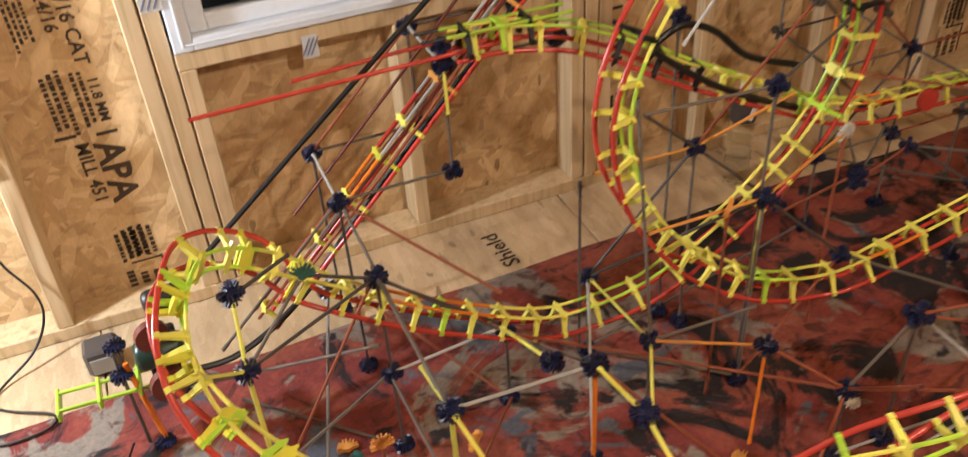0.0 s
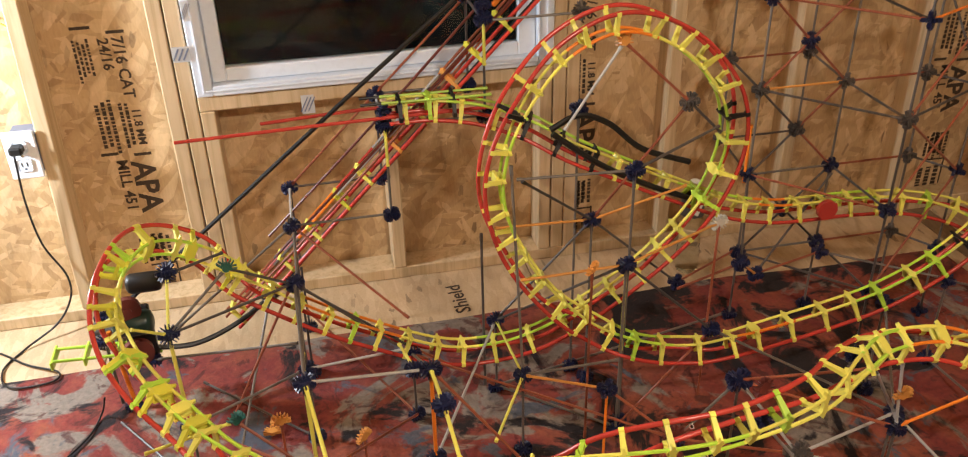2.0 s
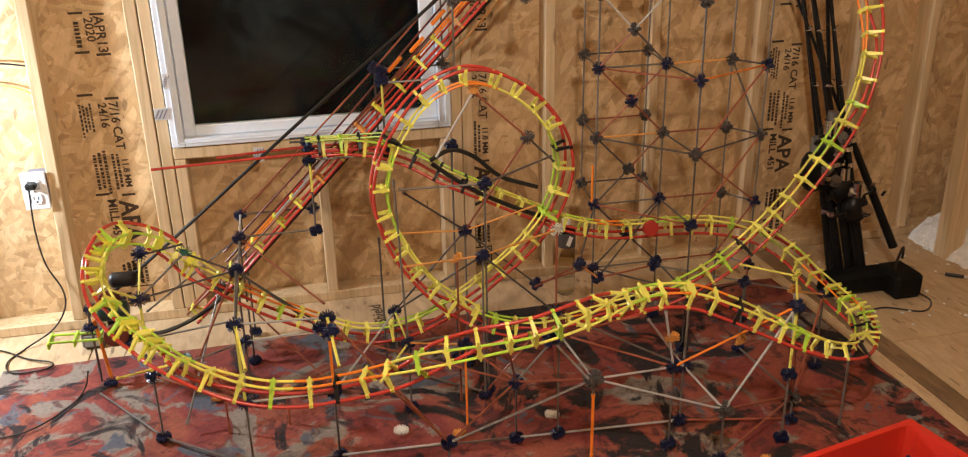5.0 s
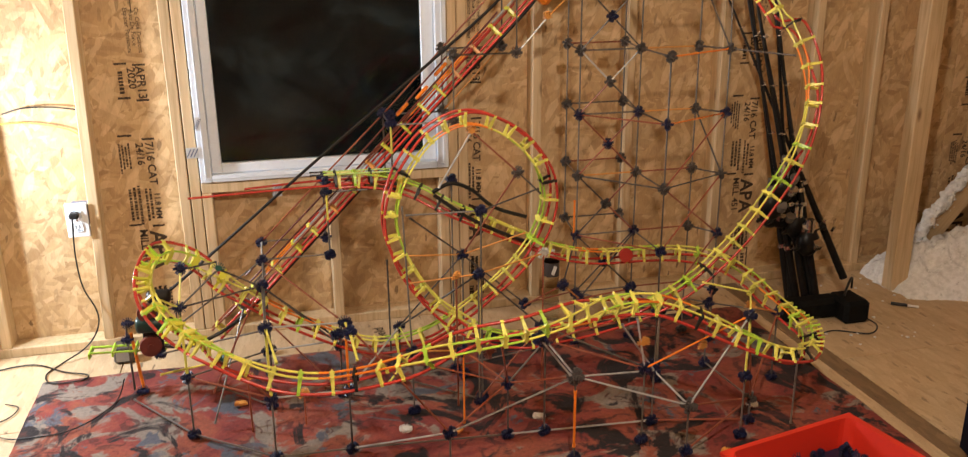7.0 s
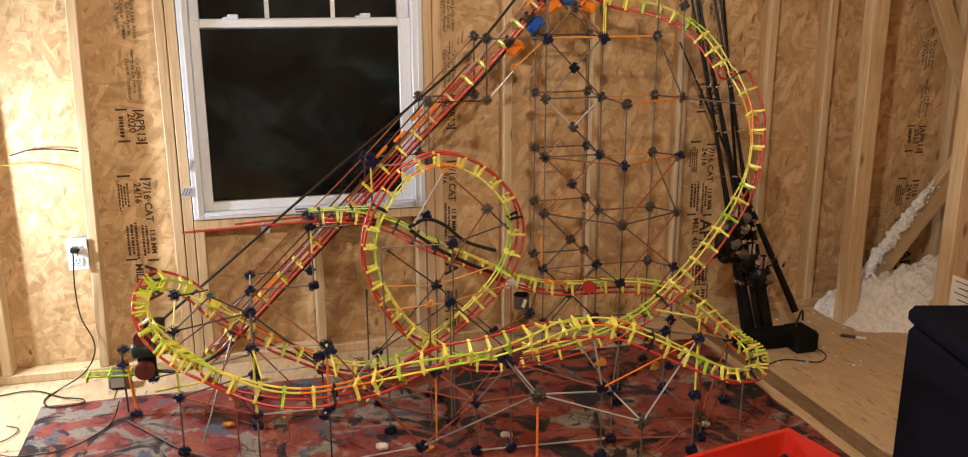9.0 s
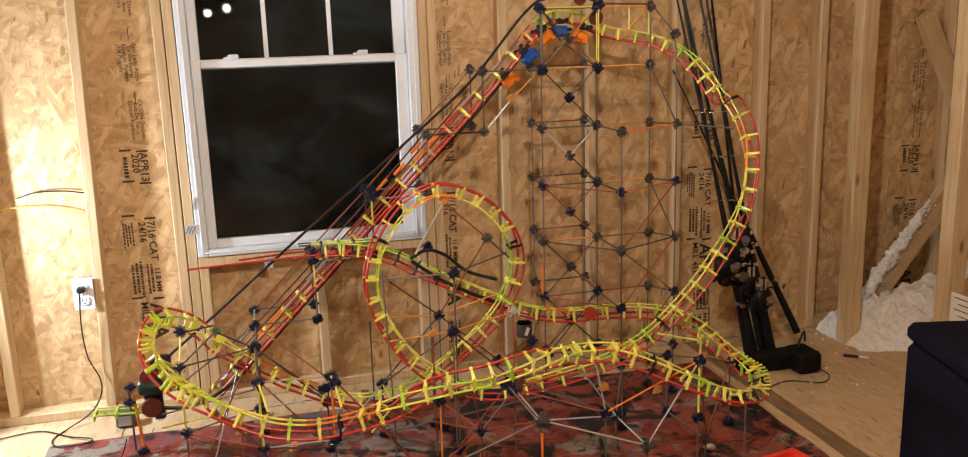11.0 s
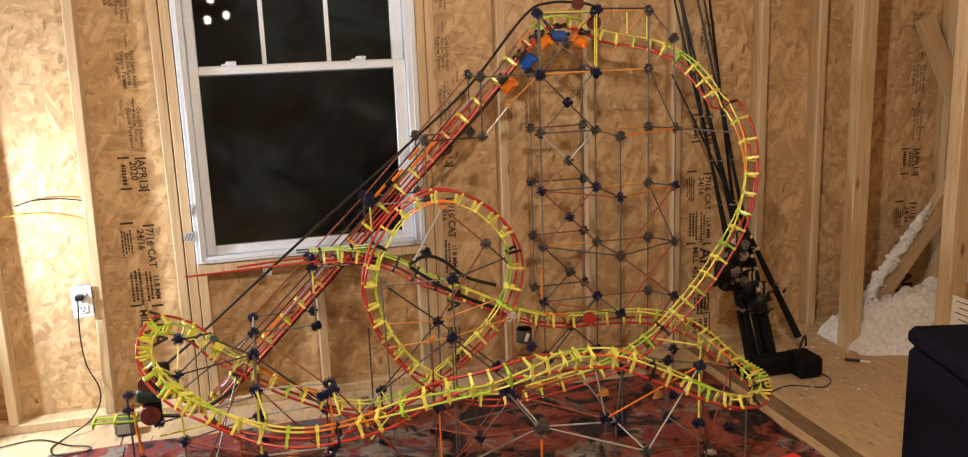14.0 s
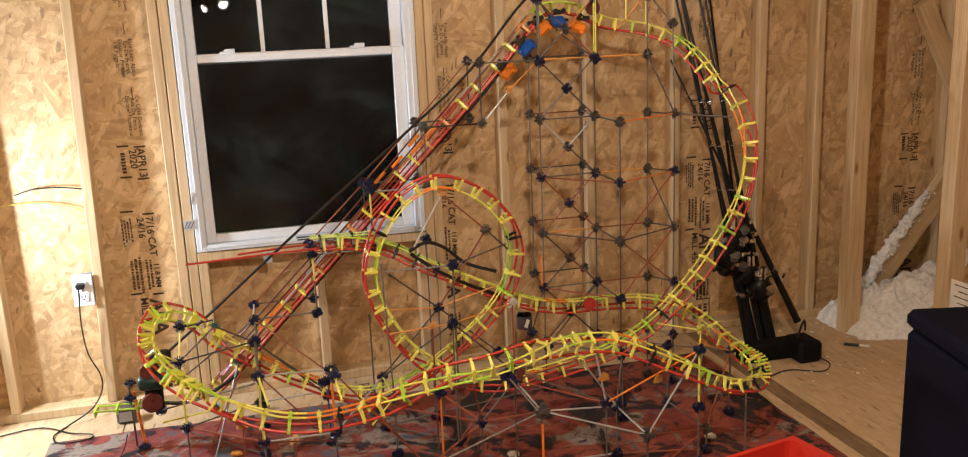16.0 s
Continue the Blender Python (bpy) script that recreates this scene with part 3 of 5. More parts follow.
RODS = {n: rod_mesh(m) for n, m in (("grey", GREY), ("dark", DARKGREY), ("silver", SILVER), ("yellow", YELLOW), ("orange", ORANGE), ("rust", RUST), ("lime", LIME), ("white", WHITEP), ("tan", TAN), ("teal", TEAL), ("red", REDTUBE), ("black", BLACK))}


def snowflake_bm(arms, r, both):
    bm = bmesh.new()
    for turn in ((0, 90) if both else (0,)):
        base = Matrix.Rotation(radians(turn), 4, "X")
        add = []
        add.append(bmesh.ops.create_cone(bm, cap_ends=True, segments=10, radius1=r * 0.36, radius2=r * 0.36, depth=r * 0.42, matrix=base)["verts"])
        for k in range(arms):
            m = base @ Matrix.Rotation(2 * math.pi * k / 8, 4, "Z")
            for dy in (-0.15, 0.15):
                add.append(bmesh.ops.create_cube(bm, size=1, matrix=m @ Matrix.LocRotScale((r * 0.64, r * dy, 0), None, (r * 0.72, r * 0.10, r * 0.40)))["verts"])
            add.append(bmesh.ops.create_cube(bm, size=1, matrix=m @ Matrix.LocRotScale((r * 0.45, 0, 0), None, (r * 0.2, r * 0.24, r * 0.40)))["verts"])
    return bm


CONN = {}
for n, m, arms, both in (("navy", NAVY, 8, True), ("grey", DARKGREY, 8, True), ("white", WHITEP, 8, False), ("yellow", YELLOW, 5, False), ("orange", TAN, 5, False), ("teal", TEAL, 4, False), ("lime", LIME, 5, False), ("maroon", MAROON, 7, False)):
    CONN[n] = mesh_of("connector", snowflake_bm(arms, 0.0215, both), m)

placed = set()


def node(p, colour="navy", turn=None, size=1.0):
    key = tuple(round(v, 2) for v in p)
    if key in placed:
        return
    placed.add(key)
    rnd = random.Random(hash(key) % 99991)
    e = turn or (rnd.uniform(-15, 15) + 90, rnd.uniform(-12, 12), rnd.uniform(0, 45))
    ob = piece("connector", CONN[colour], coaster, pose(*p, *e) @ Matrix.Scale(size, 4))
    return ob


def rod(a, b, colour="grey", gap=0.010, thick=1.0):
    a, b = Vector(a), Vector(b)
    d = b - a
    if d.length < 3 * gap:
        gap = 0
    u = d.normalized()
    a2 = a + u * gap
    ln = d.length - 2 * gap
    return piece("rod", RODS[colour], coaster, Matrix.LocRotScale(a2, u.to_track_quat("Z", "Y"), (thick, thick, ln)))


# track: centre line of the yellow spine in stretches; the fourth value says how hard the track leans into its bend
DROP = [(1.105, -0.33, 1.548, 0), (1.165, -0.33, 1.582, 0), (1.248, -0.33, 1.584, 0), (1.333, -0.335, 1.557, 0), (1.415, -0.345, 1.519, 0), (1.505, -0.37, 1.501, 0), (1.575, -0.405, 1.484, 0), (1.648, -0.46, 1.447, 0.05), (1.716, -0.53, 1.376, 0.15), (1.775, -0.61, 1.26, 0.5), (1.82, -0.68, 1.13, 0.8), (1.815, -0.74, 1.0, 0.8), (1.78, -0.775, 0.88, 0.5), (1.725, -0.79, 0.77, 0.2), (1.645, -0.80, 0.66, 0), (1.545, -0.815, 0.55, 0), (1.40, -0.82, 0.42, 0)]
VALLEY = [(1.27, -0.82, 0.345, 0), (1.13, -0.81, 0.295, 0), (0.88, -0.815, 0.258, 0.2), (0.78, -0.80, 0.25, 0.5), (0.68, -0.785, 0.268, 1)]
LOOP = [(0.59, -0.765, 0.315, 1.5), (0.50, -0.755, 0.395, 1.5), (0.425, -0.745, 0.51, 1.5), (0.383, -0.74, 0.63, 1.5), (0.39, -0.735, 0.73, 1.5), (0.435, -0.728, 0.83, 1.5), (0.52, -0.715, 0.92, 1.5), (0.635, -0.70, 0.955, 1.5), (0.765, -0.685, 0.90, 1.5), (0.86, -0.675, 0.80, 1.5), (0.892, -0.667, 0.69, 1.5), (0.868, -0.665, 0.58, 1.5), (0.80, -0.668, 0.48, 1.5), (0.70, -0.67, 0.39, 1.2), (0.60, -0.668, 0.315, 0.8)]
RETURN = [(0.48, -0.662, 0.245, 0.4), (0.36, -0.645, 0.213, 0), (0.25, -0.645, 0.23, 0), (0.10, -0.645, 0.305, 0), (0.0, -0.645, 0.365, 0.05), (-0.11, -0.645, 0.445, 0.1)]
LEFT_TURN = [(-0.225, -0.635, 0.53, 0.35), (-0.305, -0.665, 0.58, 0.5), (-0.35, -0.75, 0.60, 0.55), (-0.362, -0.85, 0.578, 0.55), (-0.343, -0.93, 0.542, 0.5), (-0.30, -1.005, 0.512, 0.4), (-0.245, -1.075, 0.492, 0.3), (-0.18, -1.15, 0.475, 0.2)]
FRONT = [(-0.1, -1.205, 0.45, 0.1), (0.0, -1.23, 0.415, 0), (0.1, -1.24, 0.4, 0), (0.2, -1.25, 0.408, 0), (0.29, -1.292, 0.441, 0), (0.38, -1.342, 0.479, 0), (0.5, -1.372, 0.503, 0), (0.63, -1.372, 0.513, 0), (0.763, -1.352, 0.536, 0), (0.87, -1.282, 0.536, 0), (0.97, -1.217, 0.522, 0), (1.09, -1.202, 0.505, 0), (1.2, -1.215, 0.462, 0), (1.33, -1.237, 0.396, 0.05), (1.46, -1.245, 0.33, 0.1)]
RIGHT_TURN = [(1.56, -1.22, 0.292, 0.15), (1.645, -1.14, 0.28, 0.2), (1.69, -1.04, 0.288, 0.2), (1.70, -0.93, 0.297, 0.2), (1.695, -0.82, 0.31, 0.2), (1.67, -0.70, 0.345, 0.15), (1.60, -0.61, 0.385, 0.1)]
BACK = [(1.48, -0.56, 0.41, 0.05), (1.33, -0.545, 0.42, 0), (1.20, -0.545, 0.423, 0), (1.10, -0.555, 0.435, 0), (0.98, -0.56, 0.468, 0), (0.86, -0.565, 0.525, 0), (0.72, -0.56, 0.595, 0), (0.60, -0.55, 0.655, 0), (0.50, -0.515, 0.71, 0), (0.40, -0.48, 0.742, 0), (0.29, -0.455, 0.755, 0), (0.19, -0.455, 0.757, 0)]

# the front hill rolls over towards the room: how far the spine points up and sideways
ROLL_X = (0.20, 0.30, 0.40, 0.50, 0.63, 0.763, 0.87, 0.97, 1.09, 1.20, 1.33, 1.46)
ROLL_UP = (1.0, 0.85, 0.35, -0.25, -0.50, -0.10, 0.45, 0.85, 1.0, 1.0, 1.0, 1.0)
ROLL_SIDE = (0.0, -0.4, -0.95, -1.0, -0.85, -1.0, -0.9, -0.6, -0.4, -0.3, -0.1, 0.0)

SPINE_GAP, GAUGE, DROP_H = 0.016, 0.029, 0.041
STEP = 0.012


def track_frames(points):
    line = smooth_path(points, STEP)
    p = line[:, :3]
    t = np.gradient(p, axis=0)
    t /= np.linalg.norm(t, axis=1)[:, None]
    k = np.gradient(t, axis=0) / STEP
    for _ in range(6):
        k[1:-1] = (k[:-2] + 2 * k[1:-1] + k[2:]) / 4
    up = np.array([0, 0, 1.0]) + k * line[:, 3:4]
    hill = (p[:, 1] < -1.13) & (p[:, 0] > 0.15) & (p[:, 0] < 1.5)
    up[hill, 1] += np.interp(p[hill, 0], ROLL_X, ROLL_SIDE)
    up[hill, 2] += np.interp(p[hill, 0], ROLL_X, ROLL_UP) - 1.0
    up -= t * (up * t).sum(1)[:, None]
    for _ in range(24):
        up[1:-1] = (up[:-2] + up[1:-1] * 2 + up[2:]) / 4
    up -= t * (up * t).sum(1)[:, None]
    up /= np.linalg.norm(up, axis=1)[:, None]
    side = np.cross(t, up)
    return p, t, up, side


def tie_mesh(material, style):
    """A track clip: a bar across the spine, a web down and two claws on the running tubes."""
    bm = bmesh.new()
    w, h = GAUGE, DROP_H
    plate = 0.0085 if style else 0.0045
    # waisted plate over the spine with pointed ends past the rods
    outline = [(-w * 0.98, 0.0016), (-SPINE_GAP * 1.35, 0.0028), (-SPINE_GAP * 0.9, plate), (-SPINE_GAP * 0.4, plate * 0.55), (SPINE_GAP * 0.4, plate * 0.55), (SPINE_GAP * 0.9, plate), (SPINE_GAP * 1.35, 0.0028), (w * 0.98, 0.0016)]
    ring = [(x, v) for x, v in outline] + [(x, -v) for x, v in reversed(outline)]
    top = [bm.verts.new((x, v, 0.0032)) for x, v in ring]
    low = [bm.verts.new((x, v, -0.0035)) for x, v in ring]
    n = len(ring)
    for i in range(n // 2 - 1):
        j = n - 1 - i
        bm.faces.new((top[i], top[j], top[j - 1], top[i + 1]))
        bm.faces.new((low[i], low[i + 1], low[j - 1], low[j]))
    for i in range(n):
        j = (i + 1) % n
        bm.faces.new((top[i], top[j], low[j], low[i]))
    for s in (-1, 1):
        add_box(bm, (s * w - 0.0058, -0.0045, -h - 0.003), (s * w + 0.0058, 0.0045, -h + 0.006))
        # arm that narrows from the plate to the claw
        a = [bm.verts.new((s * SPINE_GAP * k, v, -0.002)) for k, v in ((0.7, -0.0055), (1.25, -0.0055), (1.25, 0.0055), (0.7, 0.0055))]
        c = [bm.verts.new((s * (w + k), v, -h + 0.005)) for k, v in ((-0.0035, -0.0038), (0.003, -0.0038), (0.003, 0.0038), (-0.0035, 0.0038))]
        for i in range(4):
            j = (i + 1) % 4
            bm.faces.new((a[i], a[j], c[j], c[i]))
    if style == 2:
        add_box(bm, (-w * 0.6, -0.010, -h * 0.40), (w * 0.6, 0.010, -h * 0.25))
        add_box(bm, (-w * 0.45, -0.011, -0.002), (w * 0.45, 0.011, 0.003))
    bmesh.ops.recalc_face_normals(bm, faces=bm.faces)
    return mesh_of("tie", bm, material)


PALE = plastic("pale_yellow_plastic", (0.72, 0.70, 0.07))
TIES = {n: tie_mesh(m, s) for n, m, s in (("yellow", YELLOW, 1), ("web", YELLOW, 2), ("lime_web", PALE, 2), ("lime", LIME, 1), ("black", BLACK, 0), ("orange", ORANGE, 1), ("tan", TAN, 1), ("pale", PALE, 1))}


def lay_track(points, tie_every, seed, spine_cols, tie_cols, tube=REDTUBE, label=""):
    p, t, up, side = track_frames(points)
    for s in (-1, 1):
        rail = p - up * DROP_H + side * (GAUGE * s)
        part("running_rail", tube_bm(rail, 0.0047, 8), tube, coaster, "glossy flexible red tube rail", True)
    rnd = random.Random(seed)
    n = len(p)
    i, c = 0, 0
    while i < n - 1:
        j = min(n - 1, i + rnd.choice((8, 12, 16, 20)))
        if n - 1 - j < 5:
            j = n - 1
        for s in (-1, 1):
            line = (p + side * (SPINE_GAP * s))[i:j + 1]
            part("spine_rod", tube_bm(line, 0.0034, 6), spine_cols[(c + (s > 0 and rnd.random() < 0.3)) % len(spine_cols)], coaster)
        i, c = j, c + 1
    k = 2.0
    while k < n - 1:
        i = int(k)
        x, y, z = side[i], t[i], up[i]
        m = Matrix((( x[0], y[0], z[0], p[i][0]), (x[1], y[1], z[1], p[i][1]), (x[2], y[2], z[2], p[i][2]), (0, 0, 0, 1)))
        piece("tie", TIES[rnd.choice(tie_cols)], coaster, m)
        k += tie_every * rnd.uniform(0.85, 1.15)
    return p, t, up, side


YT = ["yellow"] * 12 + ["lime"] * 2 + ["black"]
circuit = DROP + VALLEY + LOOP + RETURN + LEFT_TURN + FRONT + RIGHT_TURN + BACK
lay_track(circuit, 5.9, 2, [YELLOW, LIME, YELLOW, YELLOW, LIME, YELLOW, ORANGE], YT + ["web"])

# extra wide clips on the left turnaround
lp, lt, lu, ls = track_frames(RETURN[-2:] + LEFT_TURN + FRONT[:1])
for i in range(18, len(lp) - 14, 8):
    x, y, z = ls[i], lt[i], lu[i]
    piece("tie", TIES["web" if i % 2 else "lime_web"], coaster, Matrix(((x[0], y[0], z[0], lp[i][0]), (x[1], y[1], z[1], lp[i][1]), (x[2], y[2], z[2], lp[i][2]), (0, 0, 0, 1))))

# lift hill
LIFT = [(-0.25, -0.33, 0.178, 0), (-0.10, -0.33, 0.325, 0), (0.18, -0.33, 0.607, 0), (0.50, -0.33, 0.927, 0), (0.84, -0.33, 1.267, 0), (0.95, -0.33, 1.382, 0), (1.04, -0.33, 1.482, 0), (1.095, -0.33, 1.538, 0)]
lift = lay_track(LIFT, 8.0, 5, [RUST, GREY, ORANGE, REDTUBE, SILVER], ["yellow", "pale", "tan"], REDTUBE)
CHAIN_UP = [(-0.45, -0.43, 0.315), (-0.208, -0.40, 0.497), (0.17, -0.40, 0.805), (0.577, -0.40, 1.125), (0.828, -0.40, 1.336), (1.05, -0.40, 1.585), (1.15, -0.40, 1.635), (1.297, -0.40, 1.63), (1.37, -0.40, 1.603)]
CHAIN_DOWN = [(-0.44, -0.44, 0.185), (-0.31, -0.42, 0.165), (-0.16, -0.37, 0.215), (0.0, -0.33, 0.352), (0.32, -0.33, 0.674), (0.58, -0.33, 0.936), (0.89, -0.33, 1.235), (1.0, -0.33, 1.36), (1.09, -0.33, 1.47), (1.17, -0.33, 1.515), (1.26, -0.33, 1.515)]
for line, r in ((CHAIN_UP, 0.0052), (CHAIN_DOWN, 0.0068)):
    part("lift_chain", tube_bm(smooth_path(line), r, 8), BLACK, coaster, "black lift chain")

# thin side tubes above and below the lift
for y, up, a, b, tint in ((-0.415, 0.478, -0.10, 0.80, MAROON), (-0.25, 0.462, -0.12, 0.66, MAROON), (-0.40, 0.445, -0.20, 0.30, RUST), (-0.25, 0.36, -0.05, 0.45, RUST), (-0.27, 0.395, -0.2, 0.9, REDTUBE)):
    line = [(a + (b - a) * k, y, a + (b - a) * k + up - 0.012 * math.sin(math.pi * k)) for k in (0, 0.33, 0.67, 1)]
    part("side_tube", tube_bm(smooth_path(line), 0.0034, 8), tint, coaster)
# orange blocks that join the side rods
for x, y, up in ((0.46, -0.415, 0.50), (0.53, -0.415, 0.485), (0.60, -0.40, 0.49), (0.72, -0.40, 0.47)):
    m = pose(x, y, x + up, 0, -45, 0) @ Matrix.Diagonal((0.060, 0.014, 0.011, 1))
    bm = bmesh.new()
    bmesh.ops.create_cube(bm, size=1, matrix=m)
    bmesh.ops.bevel(bm, geom=list(bm.edges), offset=0.003, segments=1, affect="EDGES", profile=0.5)
    part("coupler", bm, ORANGE, coaster, "orange rod coupler")

# black brake section behind the loop
for line in ([(0.53, -0.57, 0.70), (0.595, -0.57, 0.727), (0.665, -0.57, 0.70), (0.745, -0.575, 0.632), (0.857, -0.59, 0.592)], [(0.535, -0.57, 0.69), (0.64, -0.585, 0.612), (0.75, -0.59, 0.55), (0.868, -0.59, 0.495)]):
    part("brake_tube", tube_bm(smooth_path(line), 0.0068, 8), BLACK, coaster, "black brake tube")

# loose red tube ends left of the transfer platform
for a, b, c in (((0.42, -0.45, 0.718), (0.1, -0.44, 0.712), (-0.275, -0.42, 0.697)), ((0.42, -0.40, 0.72), (0.15, -0.40, 0.722), (-0.09, -0.39, 0.708))):
    part("tube_end", tube_bm(smooth_path([a, b, c]), 0.004, 8), REDTUBE, coaster)
for y in (-0.475, -0.435):
    rod((0.175, y, 0.762), (0.42, y, 0.758), "lime", 0)
    rod((0.13, y, 0.762), (0.175, y, 0.762), "black", 0)
for x in (0.215, 0.335):
    piece("tie", TIES["black"], coaster, pose(x, -0.455, 0.762, 0, 0, 90))
piece("tie", TIES["lime"], coaster, pose(0.28, -0.455, 0.762, 0, 0, 90))

# ---- supports ----
LEVELS = (0.02, 0.225, 0.455, 0.685, 0.912, 1.14, 1.37, 1.595)
COLS = {"bl": (1.097, -0.438), "bm": (1.326, -0.438), "br": (1.552, -0.438), "cl": (1.125, -0.215), "cm": (1.355, -0.215), "fr": (1.617, -0.548), "fm": (1.325, -0.69)}
for key, (x, y) in COLS.items():
    top = {"fm": 6, "br": 8, "fr": 6, "cl": 7, "cm": 7}.get(key, 8)
    for i in range(2 if key in ("cl", "cm") else 0, top):
        node((x, y, LEVELS[i]), "grey" if key in ("br", "cl", "cm") or i in (3, 5) else "navy")
        if i + 1 < top:
            tint = "yellow" if (key == "bm" and i >= 6) else ("grey" if key != "fm" else "dark")
            rod((x, y, LEVELS[i]), (x, y, LEVELS[i + 1]), tint)


def at(col, i):
    return (*COLS[col], LEVELS[i])


for i in range(1, 8):
    rod(at("bl", i), at("bm", i), "grey" if i % 3 else "tan")
    if i < 7:
        rod(at("bm", i), at("br", i), "tan" if i in (4, 5, 6) else "rust")
    if 1 < i < 7:
        rod(at("cl", i), at("cm", i), "rust" if i % 2 else "dark")
        rod(at("bl", i), at("cl", i), "dark")
        rod(at("bm", i), at("cm", i), "grey")
    if i < 6:
        rod(at("bm", i), at("fm", i), "dark")
    if 2 < i < 6:
        rod(at("fm", i), at("fr", i), "orange" if i != 3 else "dark")
    if i < 6:
        rod(at("br", i), at("fr", i), "dark")
    if i < 7:
        mid = tuple((a + b) / 2 for a, b in zip(at("bl", i), at("bm", i + 1)))
        node(mid, "navy" if i % 2 else "grey")
        for a in (at("bl", i), at("bm", i + 1), at("bl", i + 1), at("bm", i)):
            rod(a, mid, ("rust", "dark", "dark", "rust")[(i + (a[0] > 1.2)) % 4] if not (i == 4 and a[2] > 1) else "silver")
for i in (2, 3, 4, 5):
    rod(at("fr", i), at("br", i + 1) if i % 2 else at("fm", min(4, i + 1)), "dark" if i % 2 else "rust")
    if i < 5:
        rod(at("fm", i - 1), at("fr", i), "rust")
rod(at("bl", 7), at("bm", 7), "yellow")
rod(at("bm", 7), at("br", 7), "tan")
rod((1.565, -0.43, 1.595), (1.63, -0.50, 1.485), "dark")
node((1.63, -0.50, 1.485), "grey")
rod((1.63, -0.50, 1.485), (1.617, -0.548, 1.14), "grey")
rod((1.617, -0.548, 1.14), (1.80, -0.69, 1.125), "dark")
rod((1.09, -0.43, 0.59), (1.09, -0.43, 0.43), "orange", 0, 1.2)
# second tower frame, nearer the track
for i in range(1, 5):
    a, b = (1.09, -0.43, LEVELS[i]), (1.325, -0.69, LEVELS[i])
    rod(a, b, "dark" if i % 2 else "rust")

# lift supports, two rows of posts with cross rods
LIFT_POSTS = ((-0.053, 0.457), (0.183, 0.685), (0.417, 0.908), (0.641, 1.138), (0.868, 1.368))
NEAR_Y, FAR_Y = -0.418, -0.215
for k, (x, z) in enumerate(LIFT_POSTS):
    for y in (NEAR_Y, FAR_Y):
        lev = [v for v in LEVELS if v < z + 0.01]
        if k:
            lev = lev[-2:]
        for v in (lev[0], lev[-1]):
            node((x, y, v), "navy" if k < 3 else "grey")
        for v0, v1 in zip(lev, lev[1:]):
            rod((x, y, v0), (x, y, v1), "grey" if k % 2 else "dark")
    rod((x, NEAR_Y, z), (x, FAR_Y, z), "silver" if k < 2 else "dark")
    if k in (1, 2):
        rod((x, NEAR_Y - 0.004, z - 0.10), (x, NEAR_Y - 0.004, z), "yellow", 0, 1.2)
    if k:
        px, pz = LIFT_POSTS[k - 1]
        for y in (NEAR_Y, FAR_Y):
            rod((px, y, pz), (x, y, pz), "grey" if y < -0.4 else "dark")
            node((x, y, pz), "grey")
        rod((px, FAR_Y, pz), (x, FAR_Y, z), "rust")
        if k < 3:
            node((x, NEAR_Y, z + 0.035), "navy", None, 0.9)
rod((0.868, NEAR_Y, 1.368), (1.097, -0.438, 1.37), "grey")
rod((0.641, NEAR_Y, 1.138), (0.876, NEAR_Y, 1.138), "dark")
node((0.985, -0.40, 1.255), "orange")
rod((0.876, -0.41, 1.14), (0.985, -0.40, 1.255), "silver")
rod((0.985, -0.40, 1.255), (1.097, -0.438, 1.37), "tan")
rod((0.868, FAR_Y, 1.14), (0.641, FAR_Y, 0.91), "tan")

